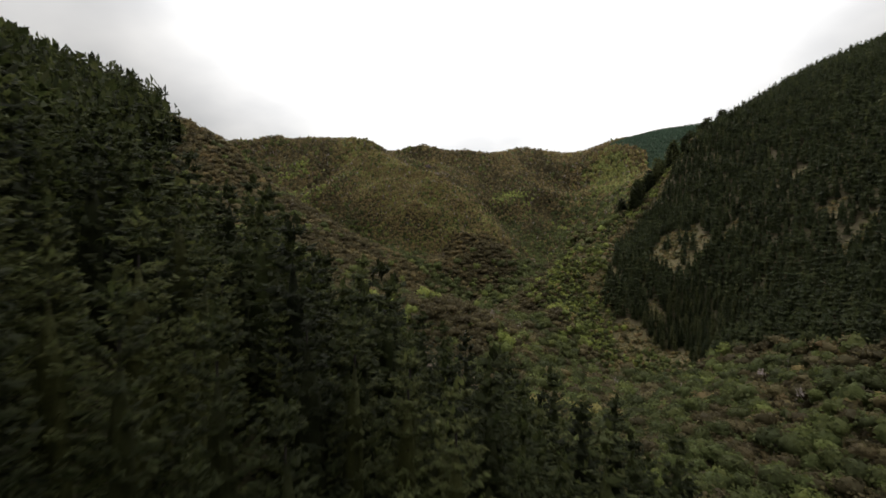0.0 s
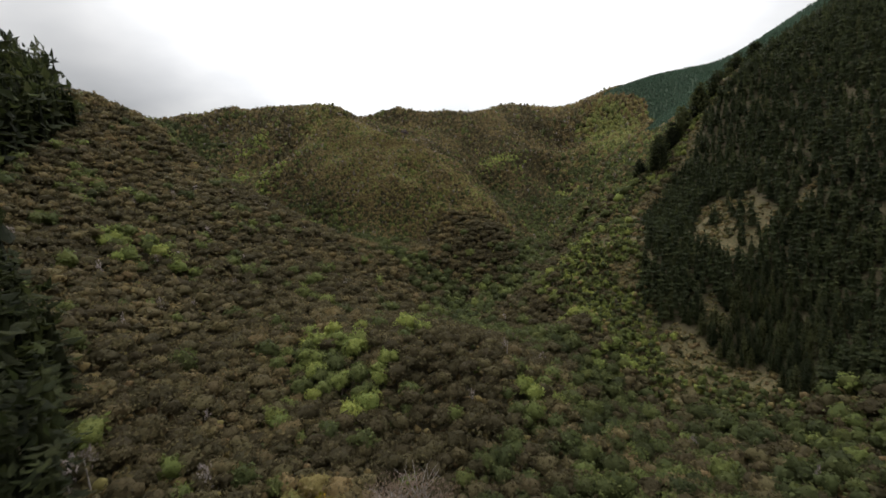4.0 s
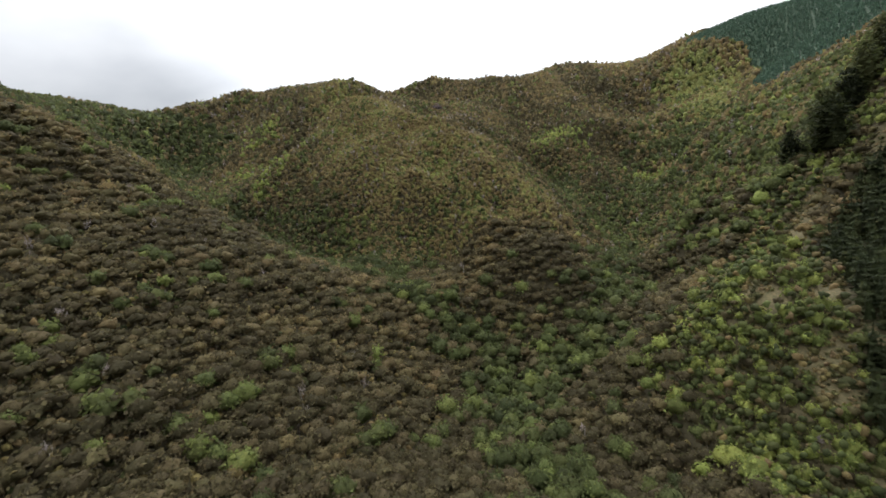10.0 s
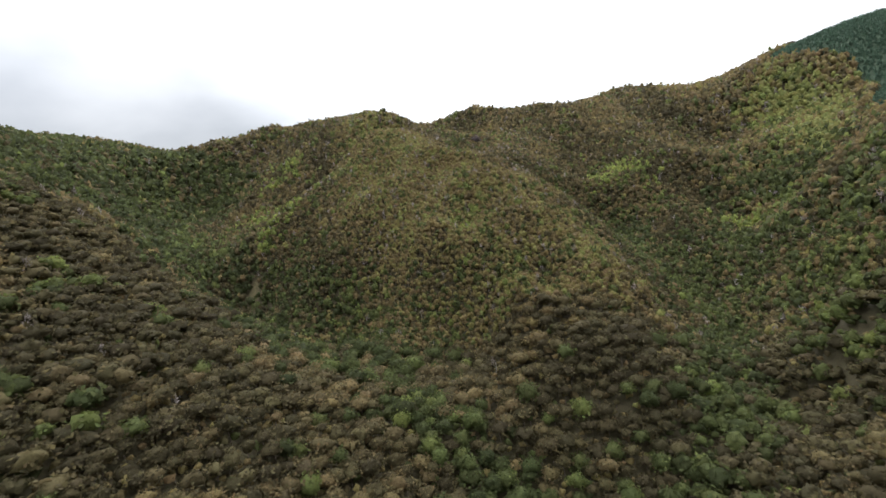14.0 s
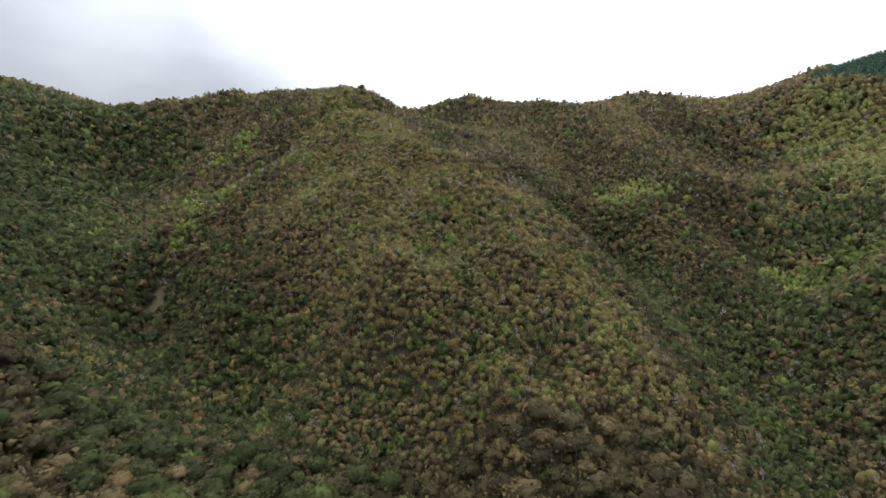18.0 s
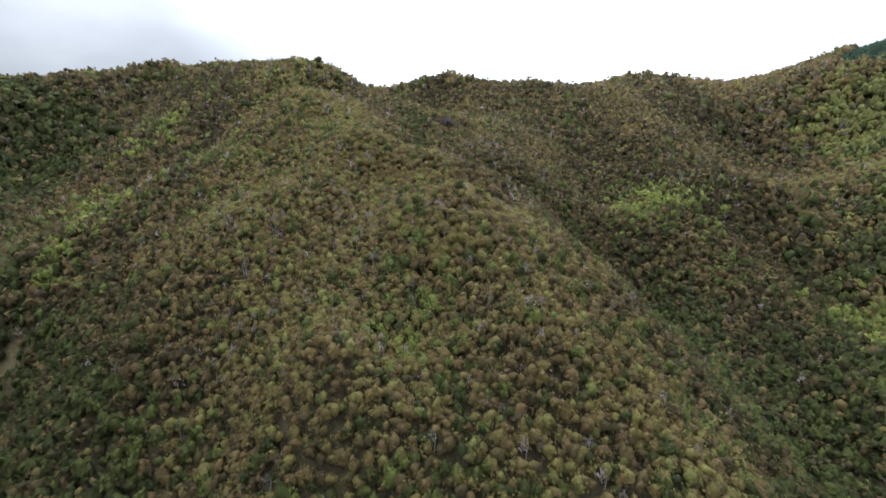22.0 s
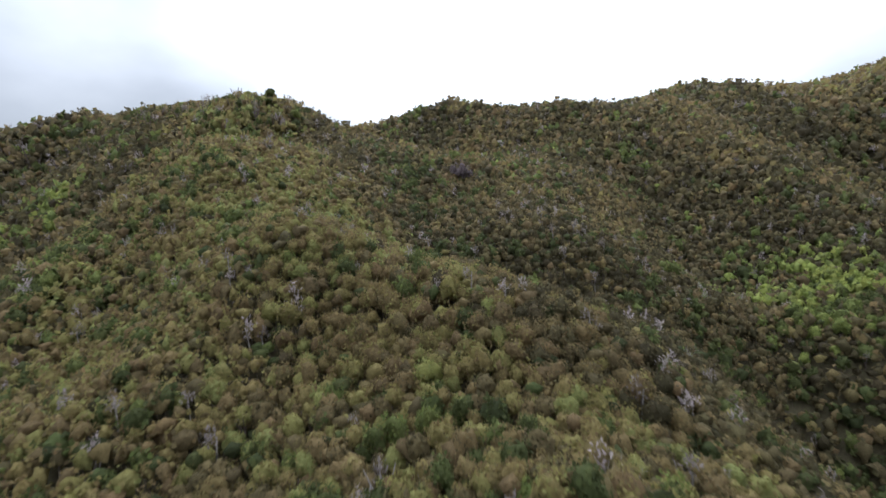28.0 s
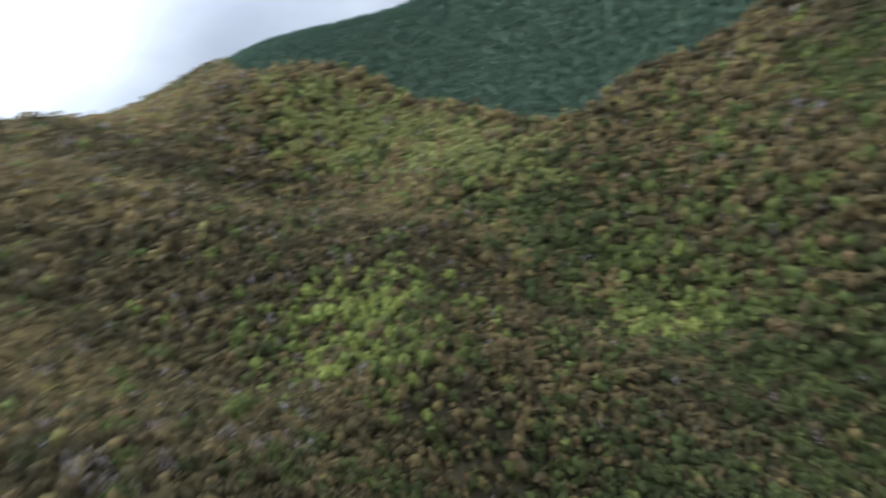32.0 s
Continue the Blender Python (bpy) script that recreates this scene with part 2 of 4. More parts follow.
def cleared(x, y):
    bare = np.zeros(len(x))
    for poly in CLEARINGS:
        bare = np.maximum(bare, inside(x + 5 * (vnoise(x, y, 7, 5) - 0.5), y + 5 * (vnoise(x, y, 7, 6) - 0.5), poly) * (vnoise(x, y, 6, 9) > 0.18))
    bare = np.maximum(bare, (line_distance(x, y, CREST) < 6.5 * vnoise(x, y, 9, 8)) * 0.8)
    bare = np.maximum(bare, (line_distance(x, y, [(150, 606), (175, 590), (197, 566)]) < 1.6) * 0.7)
    bare = np.maximum(bare, (inside(x, y, BELT) & (x > 70)) * (vnoise(x, y, 7, 12) > 0.72) * 0.9)
    slope = inside(x, y, YOUNG_PINES)
    return np.maximum(bare, slope * (vnoise(x, y, 11, 11) > 0.85) * 1.0)


# ---- materials ----
def material(name, rough=0.8):
    m = bpy.data.materials.new(name)
    m.use_nodes = True
    t = m.node_tree
    p = t.nodes["Principled BSDF"]
    p.inputs["Roughness"].default_value = rough
    p.inputs["Specular IOR Level"].default_value = 0.25
    return m, t, p


def ramp_node(t, stops):
    r = t.nodes.new("ShaderNodeValToRGB")
    els = r.color_ramp.elements
    els[0].position, els[0].color = stops[0][0], (*stops[0][1], 1)
    els[1].position, els[1].color = stops[-1][0], (*stops[-1][1], 1)
    for pos, col in stops[1:-1]:
        els.new(pos).color = (*col, 1)
    return r


def leaf_material(name, stops, single=False, through=0.5, gap=0.40, grain=3.0, span=(0.0, 1.0)):
    """Foliage: the tree's own tint, with leaf to leaf variation. single: for trees that are objects of their own."""
    m, t, p = material(name, 0.75)
    p.inputs["Specular IOR Level"].default_value = 0.12
    link = t.links.new
    if single:
        info = t.nodes.new("ShaderNodeObjectInfo")
        reach = t.nodes.new("ShaderNodeMapRange")
        reach.inputs["To Min"].default_value, reach.inputs["To Max"].default_value = span
        link(info.outputs["Random"], reach.inputs["Value"])
        tint = reach.outputs[0]
    else:
        info = t.nodes.new("ShaderNodeAttribute")
        info.attribute_name = "tint"
        tint = info.outputs["Fac"]
    geo = t.nodes.new("ShaderNodeNewGeometry")
    fine = t.nodes.new("ShaderNodeMath")
    fine.operation = "MULTIPLY_ADD"
    fine.inputs[1].default_value, fine.inputs[2].default_value = 0.28, -0.14
    link(geo.outputs["Random Per Island"], fine.inputs[0])
    add = t.nodes.new("ShaderNodeMath")
    add.use_clamp = True
    link(tint, add.inputs[0])
    link(fine.outputs[0], add.inputs[1])
    ramp = ramp_node(t, stops)
    link(add.outputs[0], ramp.inputs[0])
    hsv = t.nodes.new("ShaderNodeHueSaturation")
    val = t.nodes.new("ShaderNodeMapRange")
    val.inputs["To Min"].default_value, val.inputs["To Max"].default_value = 0.86, 1.14
    link(geo.outputs["Random Per Island"], val.inputs["Value"])
    link(ramp.outputs[0], hsv.inputs["Color"])
    hsv.inputs["Saturation"].default_value = 1.0
    hue = t.nodes.new("ShaderNodeMath")
    hue.operation = "PINGPONG"
    hue.inputs[1].default_value = 0.14
    link(geo.outputs["Random Per Island"], hue.inputs[0])
    swing = t.nodes.new("ShaderNodeMapRange")
    for key, value in zip(("From Min", "From Max", "To Min", "To Max"), (0.0, 0.14, 0.487, 0.513)):
        swing.inputs[key].default_value = value
    link(hue.outputs[0], swing.inputs["Value"])
    link(swing.outputs[0], hsv.inputs["Hue"])
    fleck = node(t, "ShaderNodeTexNoise", Scale=2.6, Detail=5.0, Roughness=0.75)
    link(geo.outputs["Position"], fleck.inputs["Vector"])
    dab = t.nodes.new("ShaderNodeMapRange")
    for key, value in zip(("From Min", "From Max", "To Min", "To Max"), (0.36, 0.64, 0.78, 1.22)):
        dab.inputs[key].default_value = value
    link(fleck.outputs["Fac"], dab.inputs["Value"])
    both = t.nodes.new("ShaderNodeMath")
    both.operation = "MULTIPLY"
    link(val.outputs[0], both.inputs[0])
    link(dab.outputs[0], both.inputs[1])
    link(both.outputs[0], hsv.inputs["Value"])
    bump = node(t, "ShaderNodeBump", Strength=0.9, Distance=0.3)
    link(fleck.outputs["Fac"], bump.inputs["Height"])
    link(bump.outputs[0], p.inputs["Normal"])
    link(hsv.outputs[0], p.inputs["Base Color"])
    glow = t.nodes.new("ShaderNodeBsdfTranslucent")
    link(hsv.outputs[0], glow.inputs["Color"])
    mix = t.nodes.new("ShaderNodeMixShader")
    mix.inputs[0].default_value = through
    link(p.outputs[0], mix.inputs[1])
    link(glow.outputs[0], mix.inputs[2])
    # gaps between the leaves
    holes = node(t, "ShaderNodeTexNoise", Scale=grain, Detail=2.0, Roughness=0.6)
    link(geo.outputs["Position"], holes.inputs["Vector"])
    leafy = t.nodes.new("ShaderNodeMath")
    leafy.operation = "GREATER_THAN"
    leafy.inputs[1].default_value = gap
    link(holes.outputs["Fac"], leafy.inputs[0])
    clear = t.nodes.new("ShaderNodeBsdfTransparent")
    torn = t.nodes.new("ShaderNodeMixShader")
    link(leafy.outputs[0], torn.inputs[0])
    link(clear.outputs[0], torn.inputs[1])
    link(mix.outputs[0], torn.inputs[2])
    link(torn.outputs[0], t.nodes["Material Output"].inputs[0])
    return m


KANUKA = [(0.0, (0.054, 0.045, 0.022)), (0.2, (0.104, 0.085, 0.040)), (0.4, (0.160, 0.116, 0.053)), (0.55, (0.174, 0.141, 0.053)), (0.7, (0.184, 0.168, 0.057)), (0.84, (0.160, 0.174, 0.058)), (1.0, (0.20, 0.20, 0.058))]
BROAD = [(0.0, (0.043, 0.050, 0.019)), (0.35, (0.079, 0.091, 0.030)), (0.7, (0.146, 0.169, 0.046)), (1.0, (0.220, 0.244, 0.060))]
PINE_OLD = [(0.0, (0.011, 0.014, 0.0045)), (0.5, (0.030, 0.036, 0.0115)), (1.0, (0.066, 0.073, 0.024))]
# far pines: green paled towards blue, distance haze put into the leaf colour
PINE_FAR_HAZED = [(0.0, (0.044, 0.076, 0.050)), (0.6, (0.055, 0.090, 0.058)), (1.0, (0.064, 0.100, 0.062))]
PINE_NEW = [(0.0, (0.020, 0.025, 0.010)), (0.6, (0.034, 0.041, 0.015)), (1.0, (0.062, 0.066, 0.024))]
GREY = [(0.0, (0.15, 0.125, 0.11)), (0.6, (0.24, 0.205, 0.19)), (1.0, (0.31, 0.26, 0.25))]
SCRUB = [(0.0, (0.05, 0.052, 0.022)), (0.4, (0.1, 0.095, 0.036)), (0.7, (0.16, 0.125, 0.05)), (1.0, (0.19, 0.14, 0.075))]
MAT = {}
for key, stops in (("kanuka", KANUKA), ("broad", BROAD), ("old_pine", PINE_OLD), ("new_pine", PINE_NEW), ("far_pine", PINE_FAR_HAZED), ("grey", GREY), ("scrub", SCRUB)):
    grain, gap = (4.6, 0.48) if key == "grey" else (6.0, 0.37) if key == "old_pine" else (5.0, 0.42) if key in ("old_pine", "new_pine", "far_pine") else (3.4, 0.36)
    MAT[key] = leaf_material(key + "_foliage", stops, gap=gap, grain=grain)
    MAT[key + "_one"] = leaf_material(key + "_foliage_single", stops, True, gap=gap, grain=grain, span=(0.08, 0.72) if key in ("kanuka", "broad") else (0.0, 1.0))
MAT["wattle"] = leaf_material("wattle_blossom", [(0.34, (0.07, 0.08, 0.014)), (0.46, (0.20, 0.16, 0.014)), (0.56, (0.36, 0.235, 0.013)), (0.68, (0.42, 0.235, 0.012))], True, gap=0.40, grain=3.4, span=(0.44, 0.58))
MAT["lime"] = leaf_material("lime_green_foliage", [(0.0, (0.10, 0.155, 0.028)), (1.0, (0.15, 0.20, 0.035))], True)
MAT["twig"] = leaf_material("pinkish_twigs", [(0.0, (0.12, 0.085, 0.06)), (1.0, (0.19, 0.14, 0.105))], True, gap=0.5, grain=6.0)
MAT["purple"] = leaf_material("purple_brown_foliage", [(0.0, (0.085, 0.066, 0.066)), (1.0, (0.11, 0.088, 0.09))], True, gap=0.47, grain=4.0)


def bark_material(name, dark, light):
    m, t, p = material(name, 0.9)
    coord = t.nodes.new("ShaderNodeTexCoord")
    n = node(t, "ShaderNodeTexNoise", Scale=6.0, Detail=4.0)
    t.links.new(coord.outputs["Object"], n.inputs["Vector"])
    r = ramp_node(t, [(0.35, dark), (0.7, light)])
    t.links.new(n.outputs["Fac"], r.inputs[0])
    t.links.new(r.outputs[0], p.inputs["Base Color"])
    return m


MAT["bark"] = bark_material("brown_bark", (0.06, 0.045, 0.035), (0.17, 0.135, 0.11))
MAT["dark_bark"] = bark_material("dark_pine_bark", (0.008, 0.006, 0.0045), (0.026, 0.020, 0.015))
MAT["pale_bark"] = bark_material("bleached_bark", (0.14, 0.12, 0.105), (0.28, 0.25, 0.225))


def ground_material():
    m, t, p = material("forest_floor", 0.95)
    link = t.links.new
    coord = t.nodes.new("ShaderNodeTexCoord")
    big = node(t, "ShaderNodeTexNoise", Scale=0.06, Detail=6.0, Roughness=0.6)
    small = node(t, "ShaderNodeTexNoise", Scale=1.4, Detail=5.0, Roughness=0.7)
    for n in (big, small):
        link(coord.outputs["Object"], n.inputs["Vector"])
    litter = ramp_node(t, [(0.3, (0.034, 0.029, 0.016)), (0.5, (0.058, 0.047, 0.025)), (0.75, (0.062, 0.064, 0.027))])
    link(small.outputs["Fac"], litter.inputs[0])
    grass = ramp_node(t, [(0.3, (0.040, 0.040, 0.016)), (0.5, (0.078, 0.066, 0.030)), (0.7, (0.135, 0.100, 0.052))])
    link(small.outputs["Fac"], grass.inputs[0])
    info = t.nodes.new("ShaderNodeAttribute")
    info.attribute_name = "open_grass"
    mix = t.nodes.new("ShaderNodeMix")
    mix.data_type = "RGBA"
    edge = t.nodes.new("ShaderNodeMath")
    edge.operation = "MULTIPLY_ADD"
    edge.inputs[1].default_value, edge.inputs[2].default_value = 1.0, -0.25
    edge.use_clamp = True
    blur = t.nodes.new("ShaderNodeMath")
    link(info.outputs["Fac"], blur.inputs[0])
    spread = t.nodes.new("ShaderNodeMath")
    spread.operation = "MULTIPLY"
    spread.inputs[1].default_value = 0.5
    link(big.outputs["Fac"], spread.inputs[0])
    link(spread.outputs[0], blur.inputs[1])
    link(blur.outputs[0], edge.inputs[0])
    link(edge.outputs[0], mix.inputs[0])
    link(litter.outputs[0], mix.inputs[6])
    link(grass.outputs[0], mix.inputs[7])
    floor = t.nodes.new("ShaderNodeAttribute")
    floor.attribute_name = "fern_floor"
    fern = ramp_node(t, [(0.3, (0.018, 0.030, 0.017)), (0.7, (0.036, 0.056, 0.030))])
    link(small.outputs["Fac"], fern.inputs[0])
    under = t.nodes.new("ShaderNodeMix")
    under.data_type = "RGBA"
    link(floor.outputs["Fac"], under.inputs[0])
    link(mix.outputs[2], under.inputs[6])
    link(fern.outputs[0], under.inputs[7])
    link(under.outputs[2], p.inputs["Base Color"])
    bump = node(t, "ShaderNodeBump", Strength=0.6, Distance=0.4)
    link(small.outputs["Fac"], bump.inputs["Height"])
    link(bump.outputs[0], p.inputs["Normal"])
    return m


# ---- ground: one sheet out to the horizon ----
def axis(lo, hi, step):
    out = [90, 210, 400, 700, 1200, 2000, 3200]
    return np.r_[[lo - o for o in out[::-1]], np.arange(lo, hi + 1, step), [hi + o for o in out]].astype(float)


def mesh_from(name, verts, faces, mats, tint=None, mat_index=None, smooth=False):
    """A mesh from arrays; faces all of one size (3 or 4 corners)."""
    me = bpy.data.meshes.new(name)
    k = faces.shape[1]
    me.vertices.add(len(verts))
    me.vertices.foreach_set("co", np.ascontiguousarray(verts, np.float32).ravel())
    me.loops.add(faces.size)
    me.loops.foreach_set("vertex_index", np.ascontiguousarray(faces, np.int32).ravel())
    me.polygons.add(len(faces))
    me.polygons.foreach_set("loop_start", np.arange(0, faces.size, k, dtype=np.int32))
    if mat_index is not None:
        me.polygons.foreach_set("material_index", np.ascontiguousarray(mat_index, np.int32))
    me.polygons.foreach_set("use_smooth", np.full(len(faces), smooth))
    for m in mats:
        me.materials.append(m)
    if tint is not None:
        me.attributes.new("tint", "FLOAT", "POINT").data.foreach_set("value", np.ascontiguousarray(tint, np.float32))
    me.update(calc_edges=True)
    return me


def make_ground():
    xs, ys = axis(-440, 650, 4.5), axis(-170, 1090, 4.5)
    gx, gy = np.meshgrid(xs, ys)
    z = height(gx, gy)
    verts = np.c_[gx.ravel(), gy.ravel(), z]
    nx, ny = len(xs), len(ys)
    i = (np.arange(ny - 1)[:, None] * nx + np.arange(nx - 1)[None]).ravel()
    faces = np.c_[i, i + 1, i + nx + 1, i + nx]
    me = mesh_from("ground", verts, faces, [ground_material()], smooth=True)
    me.attributes.new("open_grass", "FLOAT", "POINT").data.foreach_set("value", np.maximum(cleared(gx.ravel(), gy.ravel()), 0.55 * inside(gx.ravel(), gy.ravel(), BELT)).astype(np.float32))
    ferny = inside(gx.ravel(), gy.ravel(), FAR_PINES) & ~inside(gx.ravel(), gy.ravel(), YOUNG_PINES)
    me.attributes.new("fern_floor", "FLOAT", "POINT").data.foreach_set("value", ferny.astype(np.float32))
    return tagged(new("ground", me), "steep hill country of ridges, spurs and gullies under forest", "ground", kind="structure")


make_ground()

# ---- tree shapes: (verts, quads, which material) ----
ICO_V = np.array([(0, 0, -1), (0.72, -0.53, -0.45), (-0.28, -0.85, -0.45), (-0.89, 0, -0.45), (-0.28, 0.85, -0.45), (0.72, 0.53, -0.45),
                  (0.28, -0.85, 0.45), (-0.72, -0.53, 0.45), (-0.72, 0.53, 0.45), (0.28, 0.85, 0.45), (0.89, 0, 0.45), (0, 0, 1)])
ICO_Q = np.array([(0, 1, 2, 2), (1, 0, 5, 5), (0, 2, 3, 3), (0, 3, 4, 4), (0, 4, 5, 5), (1, 5, 10, 10), (2, 1, 6, 6), (3, 2, 7, 7), (4, 3, 8, 8), (5, 4, 9, 9),
                  (1, 10, 6, 6), (2, 6, 7, 7), (3, 7, 8, 8), (4, 8, 9, 9), (5, 9, 10, 10), (6, 10, 11, 11), (7, 6, 11, 11), (8, 7, 11, 11), (9, 8, 11, 11), (10, 9, 11, 11)])
ICO_F = ICO_Q[:, :3]


def unit(v):
    return v / np.maximum(np.linalg.norm(v, axis=-1, keepdims=True), 1e-9)


def sprays(rng, pos, nrm, size, along=None, slim=0.5):
    """Small leafy kites, each of two triangles folded along the middle."""
    n = len(pos)
    side = unit(np.cross(nrm, rng.normal(size=(n, 3)) if along is None else along))
    up = np.cross(side, nrm)
    s = size * rng.uniform(0.6, 1.4, (n, 1))
    v = np.stack([pos - up * s * 0.55, pos + side * s * slim - nrm * s * 0.16, pos + up * s * 0.6, pos - side * s * slim - nrm * s * 0.16], 1).reshape(-1, 3)
    b = np.arange(n)[:, None] * 4
    f = np.concatenate([b + (0, 1, 2), b + (0, 2, 3)])
    return v, f


def tube(p0, p1, r0, r1, k=4):
    p0, p1 = np.array(p0, float), np.array(p1, float)
    d = unit(p1 - p0)
    a = unit(np.cross(d, (0.3, 0.9, 0.2)))
    b = np.cross(d, a)
    ang = np.arange(k) * 2 * np.pi / k
    ring = np.cos(ang)[:, None] * a + np.sin(ang)[:, None] * b
    v = np.r_[p0 + ring * r0, p1 + ring * r1]
    i, j = np.arange(k), (np.arange(k) + 1) % k
    f = np.r_[np.c_[i, j, k + j], np.c_[i, k + j, k + i]]
    return v, f


def join(parts):
    vs, fs, n = [], [], 0
    for v, f in parts:
        vs.append(v)
        fs.append(f + n)
        n += len(v)
    return np.concatenate(vs), np.concatenate(fs)


def geodesic(rounds):
    """A sphere of triangles, split so many times."""
    v, f = [tuple(p) for p in unit(ICO_V)], [tuple(int(k) for k in q) for q in ICO_F]
    for _ in range(rounds):
        mids, out = {}, []

        def mid(a, b):
            key = (min(a, b), max(a, b))
            if key not in mids:
                mids[key] = len(v)
                v.append(tuple(unit(np.array(v[a]) + np.array(v[b]))))
            return mids[key]

        for a, b, c in f:
            ab, bc, ca = mid(a, b), mid(b, c), mid(c, a)
            out += [(a, ab, ca), (b, bc, ab), (c, ca, bc), (ab, bc, ca)]
        f = out
    return np.array(v), np.array(f)


BALLS = {n: geodesic(n) for n in (0, 1, 2)}


def dome(rng, lumps, leaves, size, top=1.0, rounds=2, low=-0.38, core=0.82):
    """A rounded crown, radius about 1, of clumps grown together, with leafy sprays all round; its foot at 0."""
    i = np.arange(lumps) + rng.uniform(0.2, 0.8, lumps)
    el = np.arcsin(np.clip(low + (1 - low) * i / lumps, -1, 1))
    az = i * 2.4 + rng.uniform(-0.5, 0.5, lumps)
    far = rng.uniform(0.46, 0.72, lumps)[:, None]
    cs = np.stack([np.cos(az) * np.cos(el), np.sin(az) * np.cos(el), np.sin(el)], 1) * far
    lr = rng.uniform(0.30, 0.46, lumps) * (9.0 / lumps) ** 0.3

    def reach(d):
        b = d @ cs.T
        q = lr[None] ** 2 - ((cs ** 2).sum(1)[None] - b * b)
        return np.maximum(np.where(q > 0, b + np.sqrt(np.maximum(q, 0)), 0).max(1), 0.42)

    v, f = BALLS[rounds]
    keep = (v[f].mean(1)[:, 2] > low - 0.12)
    f = f[keep]
    used = np.unique(f)
    back = np.zeros(len(v), int)
    back[used] = np.arange(len(used))
    d = unit(v[used] + rng.normal(0, 0.05, (len(used), 3)))
    flat = np.array([1, 1, 0.92 * top])
    body = d * reach(d)[:, None] * rng.uniform(core, core + 0.22, (len(used), 1)) * flat
    out = [(body, back[f])]
    if leaves:
        n = int(leaves * lumps)
        d = unit(rng.normal(size=(n, 3)) + (0, 0, 0.30))
        pos = d * (reach(d) * rng.uniform(0.84, 1.16, n))[:, None] * flat
        out.append(sprays(rng, pos, unit(d * 0.7 + (0, 0, 0.35) + 0.75 * rng.normal(size=d.shape)), size))
    v, f = join(out)
    return v + (0, 0, 0.30), f


def clump(rng, n, lumps, leaves, size, top, rounds):
    """A spreading crown of several small domes at uneven heights, radius about 1."""
    out = []
    for i in range(n):
        az, rad = i * 2.4 + rng.uniform(-0.5, 0.5), 0.80 * math.sqrt((i + rng.uniform(0.1, 0.7)) / n)
        w = rng.uniform(0.85, 1.2) * 0.47
        v, f = dome(rng, lumps, leaves, size, top, rounds)
        lift = rng.uniform(-0.20, 0.25) + 0.30 * (0.5 - rad)
        out.append((v * (w, w, w * rng.uniform(0.8, 1.15)) + (math.cos(az) * rad, math.sin(az) * rad, lift), f))
    return join(out)


def wisp(rng, n, size):
    """A thin, see-through crown of twiggy sprays alone."""
    d = unit(rng.normal(size=(n, 3)) + (0, 0, 0.3))
    pos = d * rng.uniform(0.25, 1.0, (n, 1)) * (0.9, 0.9, 0.8) + (0, 0, 0.5)
    return sprays(rng, pos, unit(rng.normal(size=(n, 3))), size, d + (0, 0, 0.6) + 0.3 * rng.normal(size=(n, 3)), 0.28)


def spire(rng, layers, arms, tufts, size, wide=0.22, taper=0.75, core=0.6, slim=0.3):
    """A conifer crown of upswept tiers, height 1, foot at 0."""
    out = []
    for i in range(layers):
        h = 0.10 + 0.88 * (i + 0.5 * rng.rand()) / layers
        r = wide * (1 - h) ** taper * rng.uniform(0.85, 1.15) + 0.022
        for j in range(arms):
            az = j * 2 * np.pi / arms + i * 1.9 + rng.uniform(-0.4, 0.4)
            away = np.array([math.cos(az), math.sin(az), 0])
            across = np.array([-math.sin(az), math.cos(az), 0])
            rr = r * rng.uniform(0.7, 1.15)
            s = 0.35 + 0.65 * ((np.arange(tufts) + rng.uniform(0.3, 1.0, tufts)) / tufts) ** 0.7
            rise = h + rr * (0.75 * s * s - 0.35 * s)
            spread = rng.normal(0, 1, tufts) * 0.16 * rr * (1.2 - s)
            pos = away * (s * rr)[:, None] + across * spread[:, None] + np.c_[np.zeros((tufts, 2)), rise]
            nrm = unit(np.array([0, 0, 0.9]) + away * 0.35 + 0.3 * rng.normal(size=(tufts, 3)))
            lie = away * 0.9 + (0, 0, 0.7 + 2.0 * h ** 6) + across * (spread / rr * 2.0)[:, None] + 0.2 * rng.normal(size=(tufts, 3))
            out.append(sprays(rng, pos, nrm, size * (0.6 + 0.6 * r / wide), lie, slim))
    tip = 10 if layers > 9 else 1
    z = rng.uniform(0.88, 0.985, tip)
    out.append(sprays(rng, np.c_[rng.normal(0, 0.012, (tip, 2)), z], unit(rng.normal(size=(tip, 3)) * (1, 1, 0.2)), size * 0.9, np.tile((0, 0, 1.0), (tip, 1)) + 0.35 * rng.normal(size=(tip, 3)), slim))
    k = 7 if layers > 9 else 3
    ang = np.arange(k) * 2 * np.pi / k
    rings = [np.c_[np.cos(ang + q), np.sin(ang + q), np.zeros(k)] * (wide * core * (1 - q) ** taper * rng.uniform(0.5, 1.3, (k, 1))) + (0, 0, q) for q in (0.1, 0.35, 0.65)]
    i = np.arange(k)
    j = (i + 1) % k
    f = [np.r_[np.c_[a + i, a + j, a + k + j], np.c_[a + i, a + k + j, a + k + i]] for a in (0, k)] + [np.c_[2 * k + i, 2 * k + j, np.full(k, 3 * k)]]
    out.append((np.r_[rings[0], rings[1], rings[2], [(0, 0, 0.84)]], np.concatenate(f)))
    return join(out)


